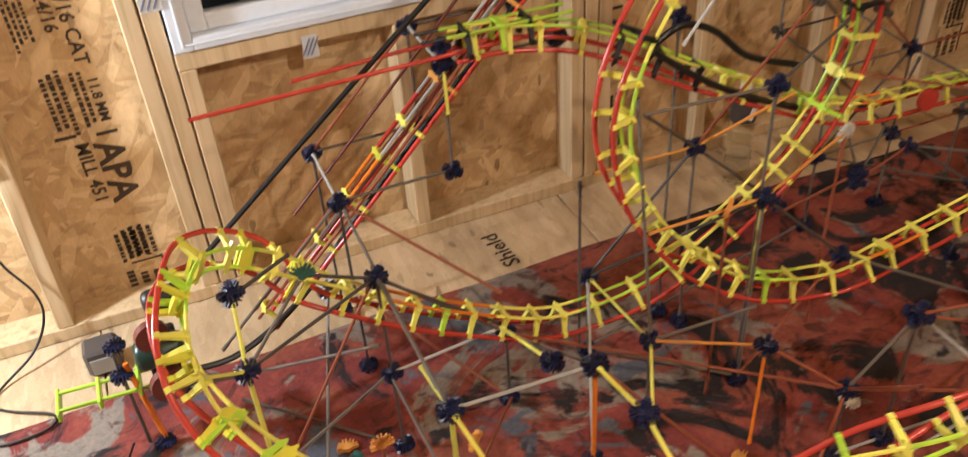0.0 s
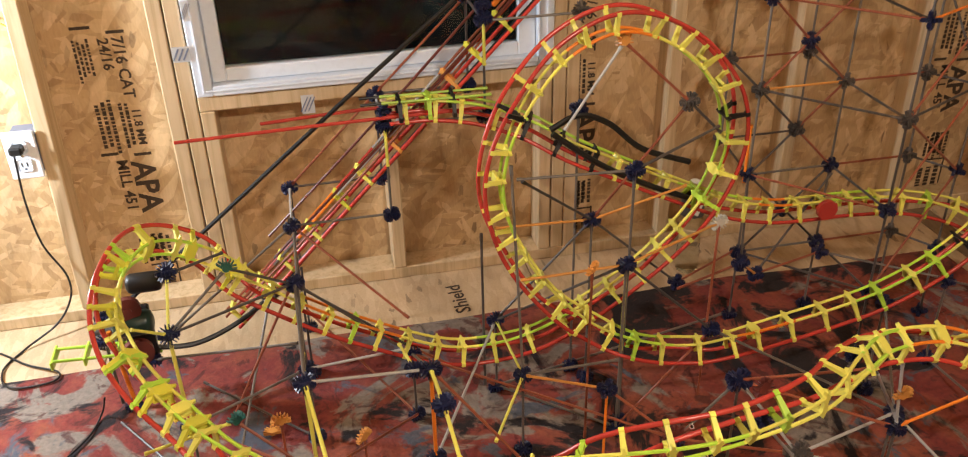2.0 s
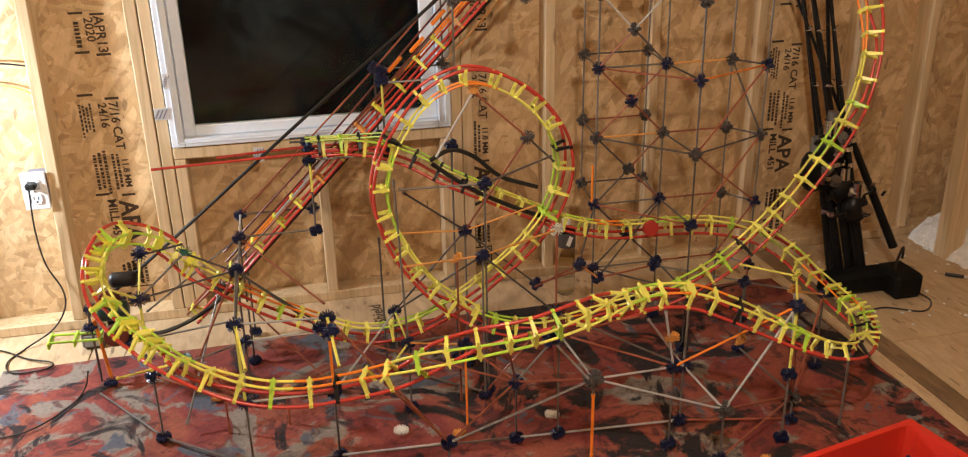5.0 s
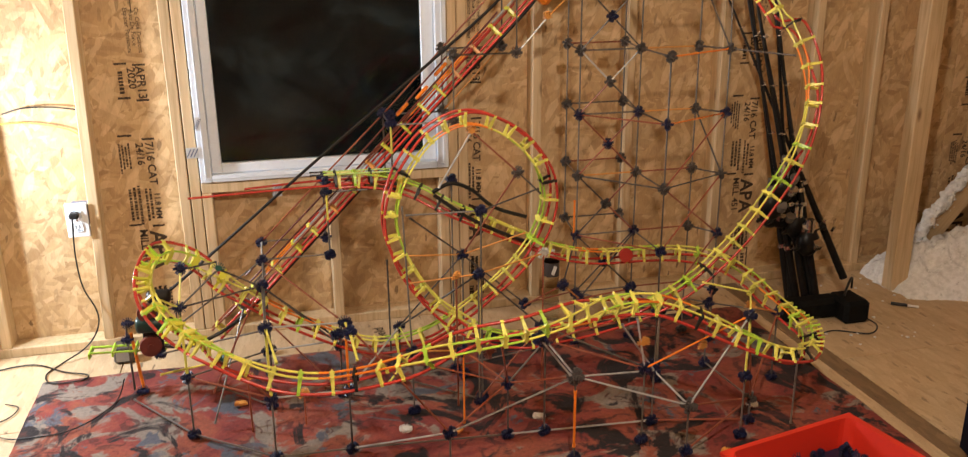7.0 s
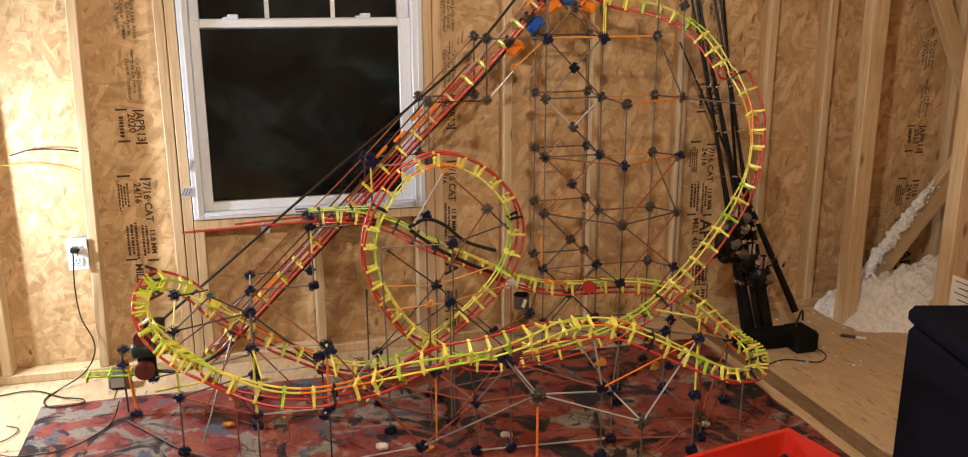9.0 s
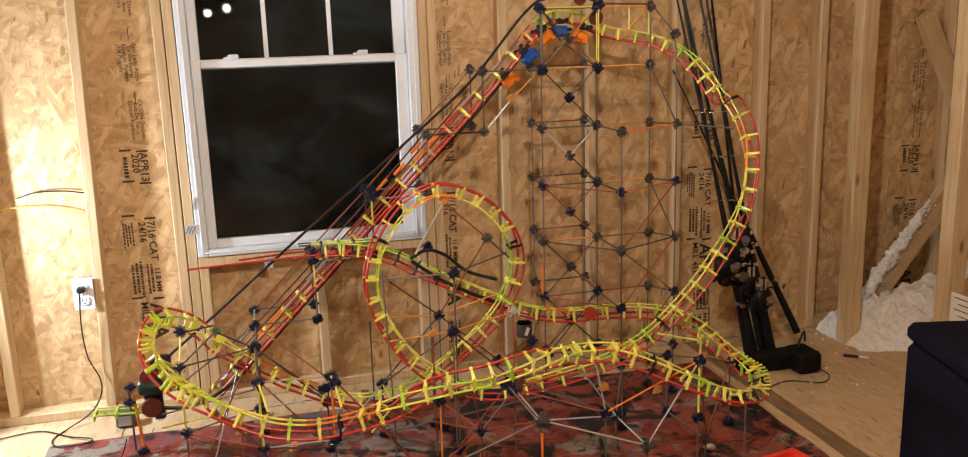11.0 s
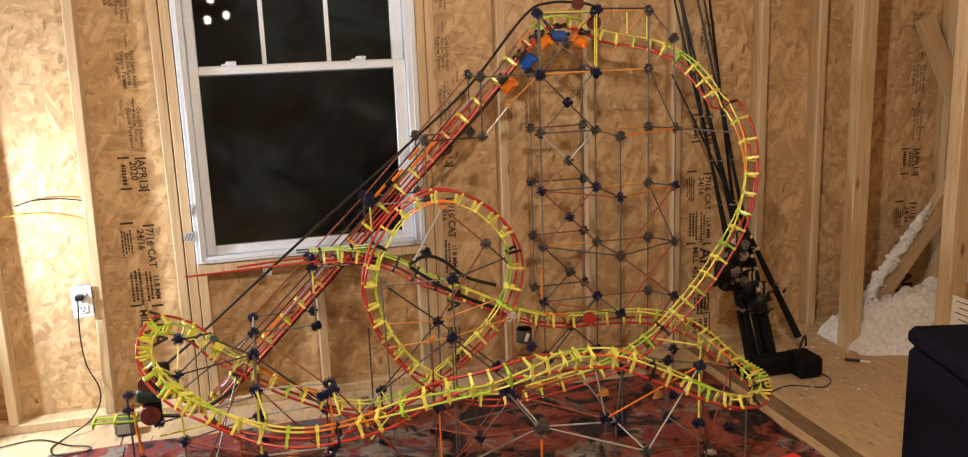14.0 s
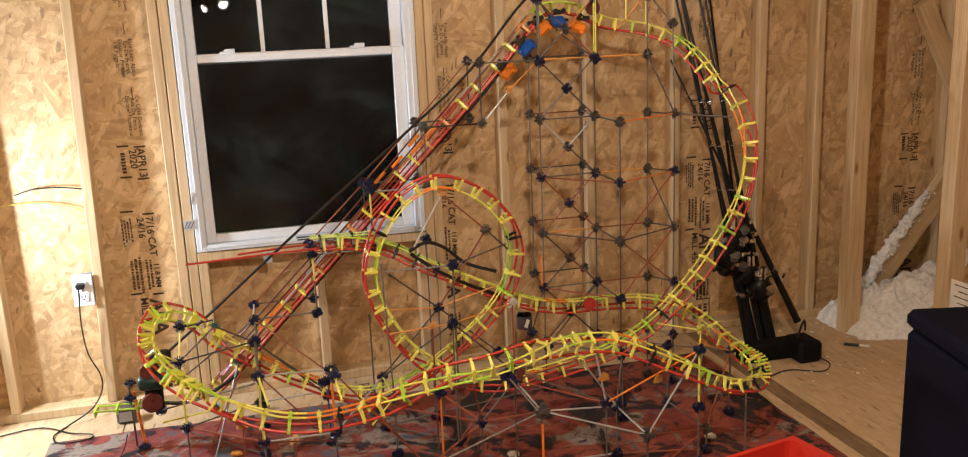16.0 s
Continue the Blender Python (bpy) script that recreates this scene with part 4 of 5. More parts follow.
# loop supports
for p in ((0.633, -0.805, 0.48), (0.65, -0.775, 0.685), (0.625, -0.598, 0.477), (0.60, -0.55, 0.735), (0.396, -0.588, 0.227), (0.406, -0.816, 0.236)):
    node(p)
    rod((p[0], p[1], 0.02), p, "grey")
    node((p[0], p[1], 0.02))
rod((0.635, -0.80, 0.48), (0.635, -0.80, 0.25), "yellow", 0.0, 1.2)
for a, b, c in (((0.633, -0.805, 0.48), (0.88, -0.72, 0.50), "tan"), ((0.633, -0.805, 0.48), (0.40, -0.78, 0.46), "tan"), ((0.625, -0.598, 0.477), (0.86, -0.60, 0.54), "tan"),
                ((0.625, -0.598, 0.477), (0.38, -0.62, 0.50), "tan"), ((0.65, -0.775, 0.685), (0.40, -0.745, 0.68), "grey"), ((0.65, -0.775, 0.685), (0.88, -0.68, 0.72), "dark"),
                ((0.42, -0.73, 0.67), (0.625, -0.60, 0.477), "dark"), ((0.625, -0.60, 0.477), (0.85, -0.60, 0.27), "dark"), ((0.633, -0.805, 0.48), (0.85, -0.80, 0.27), "dark"),
                ((0.633, -0.805, 0.48), (0.396, -0.588, 0.225), "dark"), ((0.64, -0.70, 0.93), (0.80, -0.68, 0.78), "rust"), ((0.80, -0.68, 0.78), (0.89, -0.67, 0.69), "dark"),
                ((0.53, -0.66, 0.73), (0.64, -0.70, 0.93), "silver"), ((0.625, -0.598, 0.477), (0.80, -0.68, 0.78), "rust"), ((0.406, -0.816, 0.236), (0.40, -0.74, 0.72), "grey"), ((0.396, -0.588, 0.227), (0.406, -0.816, 0.236), "yellow"), ((0.406, -0.816, 0.236), (0.30, -1.0, 0.225), "yellow"), ((0.406, -0.816, 0.236), (0.62, -0.854, 0.27), "grey"), ((0.36, -0.62, 0.05), (0.36, -0.62, 0.50), "dark")):
    rod(a, b, c)
for p, c in (((0.80, -0.68, 0.78), "grey"), ((0.85, -0.60, 0.27), "navy"), ((0.85, -0.80, 0.27), "navy"), ((0.88, -0.72, 0.50), "white"), ((0.56, -0.80, 0.475), "orange"), ((0.64, -0.70, 0.93), "orange")):
    node(p, c)

# base lattice of the front half
BASE = {"a": (-0.30, -0.80, 0.46), "b": (-0.055, -0.668, 0.456), "c": (-0.048, -1.0, 0.453), "d": (0.181, -1.008, 0.447), "e": (0.185, -0.645, 0.205), "f": (0.452, -1.196, 0.147), "g": (0.667, -1.047, 0.204),
        "h": (0.785, -1.054, 0.34), "i": (0.825, -1.225, 0.295), "j": (1.141, -1.08, 0.203), "k": (1.169, -1.275, 0.179), "l": (1.064, -1.178, 0.268), "m": (1.277, -0.814, 0.279), "n": (1.379, -1.225, 0.43), "o": (1.50, -0.74, 0.26), "p": (1.45, -1.15, 0.10), "q": (1.68, -0.90, 0.27)}
for key, p in BASE.items():
    node(p, "grey" if key in "ikp" else "navy", None, 1.25 if key in "hik" else 1.0)
    rod((p[0], p[1], 0.012), p, "dark" if key in "bdeg" else "grey")
    node((p[0], p[1], 0.024))
    if p[2] > 0.4:
        node((p[0], p[1], 0.225))
LINKS = (("a", "b", "dark"), ("b", "c", "grey"), ("c", "d", "silver"), ("d", "e", "grey"), ("b", "e", "dark"), ("d", "f", "rust"), ("f", "g", "rust"), ("g", "h", "grey"), ("h", "i", "silver"), ("i", "k", "silver"), ("i", "j", "silver"), ("j", "k", "silver"),
         ("j", "l", "silver"), ("l", "h", "rust"), ("k", "n", "silver"), ("n", "p", "rust"), ("j", "m", "grey"), ("m", "o", "dark"), ("o", "q", "grey"), ("k", "p", "rust"), ("e", "g", "rust"), ("i", "f", "silver"), ("l", "n", "orange"), ("p", "q", "rust"), ("f", "i", "grey"), ("g", "i", "rust"))
for a, b, c in LINKS:
    rod(BASE[a], BASE[b], c)
for key, c in (("c", "yellow"), ("d", "orange"), ("a", "yellow"), ("n", "yellow")):
    x, y, z = BASE[key]
    rod((x, y, z - 0.22), (x, y, z), c, 0, 1.3)
rod((0.825, -1.225, 0.06), (0.825, -1.225, 0.25), "orange", 0, 1.35)
for a, b, c in (((-0.048, -1.0, 0.225), (0.181, -1.008, 0.225), "silver"), ((-0.06, -0.668, 0.225), (0.19, -0.645, 0.225), "silver"), ((-0.06, -0.668, 0.225), (-0.048, -1.0, 0.225), "grey"), ((-0.30, -0.80, 0.225), (-0.048, -1.0, 0.225), "rust"),
                ((-0.30, -0.80, 0.024), (-0.048, -1.0, 0.024), "grey"), ((-0.048, -1.0, 0.024), (0.181, -1.008, 0.024), "grey"), ((0.181, -1.008, 0.024), (0.667, -1.047, 0.024), "grey"), ((0.667, -1.047, 0.024), (1.141, -1.08, 0.024), "silver"), ((0.452, -1.196, 0.024), (0.825, -1.225, 0.024), "rust"),
                ((-0.05, -0.44, 0.455), (-0.048, -1.0, 0.44), "grey"), ((0.181, -1.008, 0.225), (0.396, -0.588, 0.225), "silver"), ((0.396, -0.588, 0.024), (0.635, -0.80, 0.024), "grey"), ((0.635, -0.80, 0.024), (0.85, -0.80, 0.27), "rust"), ((0.396, -0.588, 0.024), (1.09, -0.43, 0.02), "grey"), ((1.09, -0.43, 0.225), (0.85, -0.60, 0.27), "rust"),
                ((1.141, -1.08, 0.024), (1.45, -1.15, 0.024), "rust"), ((1.50, -0.74, 0.024), (1.45, -1.15, 0.10), "grey"), ((1.33, -0.69, 0.225), (1.277, -0.814, 0.279), "dark"), ((1.617, -0.548, 0.225), (1.50, -0.74, 0.26), "rust"), ((1.169, -1.275, 0.024), (1.45, -1.15, 0.10), "rust"),
                ((-0.30, -0.80, 0.024), (-0.523, -0.496, 0.02), "dark"), ((-0.06, -0.668, 0.024), (-0.334, -0.40, 0.03), "dark"), ((0.19, -0.645, 0.024), (-0.048, -1.0, 0.225), "rust"), ((0.452, -1.196, 0.147), (0.181, -1.008, 0.024), "silver"), ((0.785, -1.054, 0.34), (0.97, -1.19, 0.44), "rust"), ((0.85, -0.80, 0.27), (1.141, -1.08, 0.203), "grey"),
                ((0.97, -1.20, 0.44), (1.141, -1.08, 0.203), "silver"), ((1.064, -1.178, 0.268), (1.02, -1.20, 0.46), "silver"), ((0.60, -1.235, 0.42), (0.667, -1.047, 0.204), "rust"), ((0.29, -1.235, 0.38), (0.452, -1.196, 0.147), "rust"), ((-0.18, -1.13, 0.43), (-0.048, -1.0, 0.225), "rust"), ((0.10, -1.235, 0.36), (0.181, -1.008, 0.225), "rust")):
    rod(a, b, c)
# cranked yellow arms that carry the front run
for pts in (((0.15, -0.70, 0.285), (0.163, -0.897, 0.362)), ((0.181, -1.008, 0.447), (0.183, -1.143, 0.476), (0.195, -1.235, 0.42)), ((-0.05, -0.86, 0.42), (-0.048, -1.0, 0.453), (-0.02, -1.19, 0.42))):
    for a, b in zip(pts, pts[1:]):
        rod(a, b, "yellow", 0.012, 1.2)
        node(b if b[1] > -1.16 else a)
for a, b, c in (((-0.25, -0.60, 0.05), (-0.06, -0.668, 0.456), "rust"), ((-0.34, -0.56, 0.30), (-0.053, -0.418, 0.457), "grey"), ((-0.30, -0.80, 0.225), (-0.06, -0.668, 0.225), "grey"), ((-0.42, -0.46, 0.16), (-0.06, -0.668, 0.30), "grey"), ((-0.24, -0.78, 0.03), (-0.12, -0.52, 0.34), "grey"),
                ((-0.053, -0.418, 0.225), (0.185, -0.645, 0.024), "rust"), ((-0.06, -0.668, 0.456), (0.185, -0.645, 0.225), "dark"), ((-0.053, -0.418, 0.457), (0.19, -0.645, 0.30), "rust"), ((0.185, -0.645, 0.225), (0.396, -0.588, 0.024), "rust"), ((0.396, -0.588, 0.227), (0.625, -0.598, 0.477), "dark"),
                ((0.545, -0.964, 0.292), (0.667, -1.047, 0.204), "rust"), ((0.545, -0.964, 0.292), (0.406, -0.816, 0.236), "tan"), ((0.545, -0.964, 0.024), (0.545, -0.964, 0.292), "orange"), ((0.688, -1.30, 0.47), (0.81, -1.235, 0.30), "silver"), ((0.96, -0.697, 0.368), (0.828, -0.634, 0.272), "rust"),
                ((0.96, -0.697, 0.368), (1.097, -0.438, 0.455), "dark"), ((1.05, -0.617, 0.274), (0.96, -0.697, 0.368), "tan"), ((1.05, -0.617, 0.274), (1.276, -0.537, 0.257), "rust"), ((1.276, -0.537, 0.257), (1.525, -0.723, 0.249), "grey"), ((1.308, -0.483, 0.463), (1.05, -0.617, 0.274), "dark")):
    rod(a, b, c)
for p, c in (((0.545, -0.964, 0.292), "navy"), ((0.96, -0.697, 0.368), "navy"), ((1.05, -0.617, 0.274), "navy"), ((1.276, -0.537, 0.257), "navy"), ((0.688, -1.30, 0.47), "navy"), ((-0.12, -0.52, 0.34), "grey"), ((-0.42, -0.46, 0.16), "navy")):
    node(p, c)
# turnaround arms
for a, b, c in (((-0.29, -0.74, 0.56), (-0.30, -0.80, 0.46), "yellow"), ((-0.29, -0.74, 0.56), (-0.18, -0.66, 0.55), "dark"), ((-0.30, -0.80, 0.46), (-0.36, -0.85, 0.52), "yellow"), ((-0.18, -0.72, 0.545), (-0.06, -0.67, 0.456), "dark"), ((-0.18, -0.72, 0.545), (-0.30, -0.80, 0.46), "grey"), ((-0.19, -0.93, 0.33), (-0.36, -0.99, 0.335), "yellow"), ((-0.19, -0.93, 0.33), (-0.048, -1.0, 0.225), "rust"),
                ((1.379, -1.225, 0.43), (1.46, -1.08, 0.44), "yellow"), ((1.46, -1.08, 0.44), (1.33, -0.98, 0.45), "yellow"), ((1.68, -0.90, 0.27), (1.50, -1.02, 0.36), "tan"), ((1.68, -0.90, 0.02), (1.68, -0.90, 0.27), "grey"), ((1.56, -1.22, 0.02), (1.56, -1.22, 0.27), "grey"), ((1.50, -1.02, 0.36), (1.379, -1.225, 0.30), "silver")):
    rod(a, b, c)
for p, c in (((-0.29, -0.74, 0.565), "navy"), ((-0.18, -0.72, 0.545), "teal"), ((-0.19, -0.93, 0.33), "teal"), ((1.46, -1.08, 0.44), "yellow"), ((1.50, -1.02, 0.36), "orange"), ((1.24, -1.20, 0.33), "orange"), ((1.05, -1.19, 0.36), "orange"), ((-0.12, -0.80, 0.20), "orange"), ((0.05, -0.80, 0.12), "orange"), ((0.78, -1.15, 0.40), "maroon"), ((0.56, -1.25, 0.42), "maroon")):
    node(p, c)
for x, y, z in ((-0.12, -0.80, 0.20), (0.05, -0.80, 0.12), (0.88, -0.72, 0.50), (0.56, -0.80, 0.475)):
    rod((x, y, 0.0), (x, y, z), "rust", 0.004)
# fan of yellow clips on the right turnaround, red stop disc on the back run
rp, rt, ru, rs = track_frames(RIGHT_TURN)
for i in range(8, len(rp) - 26, 2):
    d = Vector(rs[i]) * -1 if rs[i][0] < 0 else Vector(rs[i])
    rod(Vector(rp[i]) - Vector(ru[i]) * 0.01, Vector(rp[i]) + d * 0.045 - Vector(ru[i]) * 0.025, "yellow" if i % 3 else "lime", 0, 1.2)
bm = bmesh.new()
bmesh.ops.create_cone(bm, cap_ends=True, segments=28, radius1=0.026, radius2=0.026, depth=0.012, matrix=pose(1.235, -0.59, 0.415, 90, 0, 0))
part("stop_disc", bm, REDTUBE, coaster, "red plastic wheel")
# wheels at the head of the lift
for x, z, r in ((1.272, 1.63, 0.024), (1.338, 1.556, 0.028)):
    bm = bmesh.new()
    bmesh.ops.create_cone(bm, cap_ends=True, segments=28, radius1=r, radius2=r, depth=0.014, matrix=pose(x, -0.40, z, 90, 0, 0))
    bmesh.ops.create_cone(bm, cap_ends=True, segments=16, radius1=r * 0.3, radius2=r * 0.3, depth=0.03, matrix=pose(x, -0.40, z, 90, 0, 0))
    part("pulley", bm, MAROON, coaster, "dull red pulley wheel")
for a, b, c in (((1.091, -0.44, 1.598), (1.333, -0.44, 1.598), "yellow"), ((1.333, -0.44, 1.598), (1.333, -0.44, 1.362), "yellow"), ((1.102, -0.44, 1.598), (1.102, -0.44, 1.362), "grey"), ((1.333, -0.44, 1.609), (1.552, -0.422, 1.603), "dark"), ((1.102, -0.44, 1.598), (1.212, -0.35, 1.467), "dark"), ((1.212, -0.35, 1.467), (1.333, -0.44, 1.362), "dark"), ((1.552, -0.422, 1.603), (1.411, -0.35, 1.415), "tan"), ((1.468, -0.422, 1.498), (1.468, -0.422, 1.603), "yellow"), ((1.552, -0.422, 1.477), (1.552, -0.422, 1.603), "yellow")):
    rod(a, b, c)
for p in ((1.091, -0.44, 1.6), (1.338, -0.44, 1.603), (1.102, -0.44, 1.362), (1.333, -0.44, 1.362)):
    node(p)

# drive motor at the foot of the lift
motor = thing("drive_motor", "dark green and black toy motor with a dull red drive wheel", "motor")


def drum_bm(x0, x1, y, z, r):
    """A drum along x with rounded rims."""
    bm = bmesh.new()
    prof = [(x0, r * 0.55), (x0 + 0.004, r * 0.86), (x0 + 0.012, r), (x1 - 0.012, r), (x1 - 0.004, r * 0.86), (x1, r * 0.55)]
    rings = [[bm.verts.new((x, y + q * math.cos(k * math.tau / 24), z + q * math.sin(k * math.tau / 24))) for k in range(24)] for x, q in prof]
    for a, b in zip(rings, rings[1:]):
        for k in range(24):
            bm.faces.new((a[k], a[(k + 1) % 24], b[(k + 1) % 24], b[k]))
    bm.faces.new(rings[0])
    bm.faces.new(rings[-1])
    bmesh.ops.recalc_face_normals(bm, faces=bm.faces)
    return bm


part("housing", drum_bm(-0.485, -0.395, -0.475, 0.282, 0.030), MOTOR_GREEN, motor, "", True)
part("cap", drum_bm(-0.445, -0.365, -0.43, 0.362, 0.024), BLACK, motor, "", True)
part("motor_frame", box_bm((-0.470, -0.455, 0.16), (-0.405, -0.435, 0.31), 0.004), BLACK, motor)
for y, z, r in ((-0.485, 0.328, 0.031), (-0.485, 0.205, 0.036)):
    bm = bmesh.new()
    bmesh.ops.create_cone(bm, cap_ends=True, segments=26, radius1=r, radius2=r, depth=0.016, matrix=pose(-0.443, y, z, 90, 0, 12))
    bmesh.ops.create_cone(bm, cap_ends=True, segments=14, radius1=r * 0.3, radius2=r * 0.3, depth=0.026, matrix=pose(-0.443, y, z, 90, 0, 12))
    part("drive_wheel", bm, MAROON, motor, "dull red drive wheel")
bm = bmesh.new()
add_rod(bm, (-0.523, -0.43, 0.02), (-0.527, -0.415, 0.26), 0.0038)
part("post", bm, DARKGREY, motor)
bm = bmesh.new()
add_rod(bm, (-0.490, -0.44, 0.012), (-0.512, -0.425, 0.235), 0.0055)
part("orange_post", bm, ORANGE, motor)
for x, y, z in ((-0.495, -0.445, 0.02), (-0.525, -0.43, 0.213), (-0.523, -0.395, 0.258)):
    ob = new("connector", CONN["navy"])
    ob.parent, ob.matrix_basis = motor, pose(x, y, z, 80, 5, 20)
for y in (-0.435, -0.385):
    bm = bmesh.new()
    add_rod(bm, (-0.655, y, 0.178), (-0.40, y, 0.165), 0.004)
    part("lime_rail", bm, LIME, motor)
for k in range(4):
    bm = box_bm((-0.655 + 0.075 * k, -0.448, 0.160), (-0.648 + 0.075 * k, -0.372, 0.182), 0.002)
    part("lime_tie", bm, LIME, motor)
battery = thing("battery_box", "dark plastic battery box with a pale label on the floor", "battery box")
part("case", box_bm((-0.63, -0.165, 0.001), (-0.555, -0.10, 0.072), 0.008), DARKGREY, battery)
part("box_label", box_bm((-0.620, -0.1675, 0.012), (-0.570, -0.1652, 0.052)), SILVER, battery, "pale paper label")

# train hanging under the rails near the top of the lift
train = thing("coaster_train", "row of small orange and blue cars hung below the rails", "toy train")
full = smooth_path(LIFT[:-1] + DROP[:9], STEP)[:, :3]
ft = np.gradient(full, axis=0)
start = int(np.argmin(abs(full[:, 0] - 0.95)))
for k in range(5):
    i = min(len(full) - 2, start + round(k * 0.116 / STEP))
    t = Vector(ft[i]).normalized()
    up = (Vector((0, 0, 1)) - t * t.z).normalized()
    s = t.cross(up)
    m = Matrix(((t.x, s.x, up.x, 0), (t.y, s.y, up.y, 0), (t.z, s.z, up.z, 0), (0, 0, 0, 1)))
    m.translation = Vector(full[i]) - up * 0.036
    car = new("car")
    car.parent, car.matrix_basis = train, m
    colour = (ORANGE, BLUE, ORANGE, BLUE, ORANGE, ORANGE)[k]
    bm = box_bm((-0.036, -0.024, -0.064), (0.036, 0.024, -0.020), 0.012)
    add_box(bm, (-0.03, -0.018, -0.05), (-0.018, 0.018, -0.008), 0.004)
    add_box(bm, (0.012, -0.028, -0.066), (0.03, 0.028, -0.05), 0.004)
    part("car_body", bm, colour, car)
    bm = box_bm((-0.012, -0.034, -0.014), (0.012, 0.034, 0.004), 0.003)
    for sx in (-1, 1):
        for dx in (-0.016, 0.016):
            bmesh.ops.create_cone(bm, cap_ends=True, segments=12, radius1=0.009, radius2=0.009, depth=0.008, matrix=pose(dx, sx * 0.04, 0.0, 90, 0, 0))
    part("bogie", bm, BLACK, car)

# ---- loose things ----
def outlet():
    ob = thing("wall_outlet", "white duplex outlet plate on a blue box nailed to a stud", "outlet")
    part("cover_plate", box_bm((-0.752, -0.012, 0.466), (-0.674, -0.0045, 0.598), 0.003), OUTLET, ob)
    part("junction_box", box_bm((-0.742, -0.0043, 0.478), (-0.6745, 0.070, 0.586), 0.003), SLATE, ob, "grey-blue plastic junction box")
    for z in (0.506, 0.556):
        rec = part("receptacle", box_bm((-0.731, -0.0145, z - 0.017), (-0.696, -0.0121, z + 0.017), 0.004), VINYL, ob)
        bm = bmesh.new()
        for dx in (-0.008, 0.005):
            add_box(bm, (-0.7135 + dx, -0.0155, z - 0.004), (-0.711 + dx, -0.0146, z + 0.008))
        add_box(bm, (-0.7155, -0.0155, z - 0.013), (-0.7105, -0.0146, z - 0.008))
        part("slot", bm, BLACK, rec)
    bm = bmesh.new()
    add_rod(bm, (-0.7135, -0.0145, 0.531), (-0.7135, -0.0121, 0.531), 0.004, 10)
    part("screw", bm, CHROME, ob)


outlet()


def cord(name, label, pts, r, cat="cable"):
    tagged(part(name, tube_bm(smooth_path(pts, 0.015), r, 8), BLACK, None, smooth=True), label, cat)


plug = part("power_plug", box_bm((-0.734, -0.048, 0.545), (-0.702, -0.0146, 0.568), 0.005), BLACK, None)
tagged(plug, "black right-angle plug pushed into the outlet", "plug")
cord("cable", "thin black power cord hanging from the outlet to the floor", [(-0.724, -0.04, 0.546), (-0.735, -0.03, 0.40), (-0.728, -0.02, 0.27), (-0.692, -0.02, 0.17), (-0.696, -0.03, 0.10), (-0.74, -0.06, 0.04), (-0.82, -0.11, 0.006), (-0.86, -0.20, 0.006), (-0.82, -0.29, 0.013), (-0.72, -0.29, 0.013), (-0.71, -0.25, 0.013), (-0.80, -0.19, 0.006), (-0.92, -0.10, 0.006), (-1.05, -0.12, 0.006), (-1.3, -0.22, 0.006)], 0.003)
cord("wire", "thin dark wire looping from the motor over the floor", [(-0.54, -0.50, 0.10), (-0.57, -0.46, 0.02), (-0.60, -0.55, 0.015), (-0.70, -0.66, 0.015), (-0.86, -0.66, 0.008), (-0.95, -0.62, 0.006), (-1.1, -0.66, 0.006), (-1.3, -0.60, 0.006)], 0.0022)
cord("wire", "thin dark wire curling on the bare floor", [(-0.95, -0.40, 0.006), (-0.90, -0.44, 0.006), (-0.93, -0.52, 0.006), (-1.05, -0.56, 0.006), (-1.3, -0.45, 0.006)], 0.0022)


def bottle():
    ob = thing("water_bottle", "empty clear plastic bottle with a dark and white label", "bottle")
    bm = bmesh.new()
    prof = [(0.030, 0.0), (0.033, 0.01), (0.033, 0.06), (0.031, 0.065), (0.033, 0.07), (0.033, 0.185), (0.030, 0.198), (0.018, 0.212), (0.0125, 0.217), (0.0125, 0.226)]
    rings = [[bm.verts.new((r * math.cos(a), r * math.sin(a), z)) for a in [2 * math.pi * k / 20 for k in range(20)]] for r, z in prof]
    for a, b in zip(rings, rings[1:]):
        for k in range(20):
            bm.faces.new((a[k], a[(k + 1) % 20], b[(k + 1) % 20], b[k]))
    bm.faces.new(rings[0][::-1])
    part("bottle_body", bm, CLEAR, ob, smooth=True)
    bm = bmesh.new()
    bmesh.ops.create_cone(bm, cap_ends=False, segments=24, radius1=0.0338, radius2=0.0338, depth=0.045, matrix=pose(0, 0, 0.172))
    part("label_band", bm, DARKGREY, ob, "grey paper label")
    bm = bmesh.new()
    add_rod(bm, (0, 0, 0.216), (0, 0, 0.232), 0.0145, 18)
    part("cap", bm, WHITEP, ob)
    bm = bmesh.new()
    bmesh.ops.create_cube(bm, size=1, matrix=pose(0.002, -0.0345, 0.172, 0, 25, 0) @ Matrix.Diagonal((0.014, 0.002, 0.03, 1)))
    part("label_mark", bm, WHITEP, ob)
    ob.location = (1.09, -0.16, 0.0)
    ob.scale = (1.03, 1.03, 1.3)


bottle()


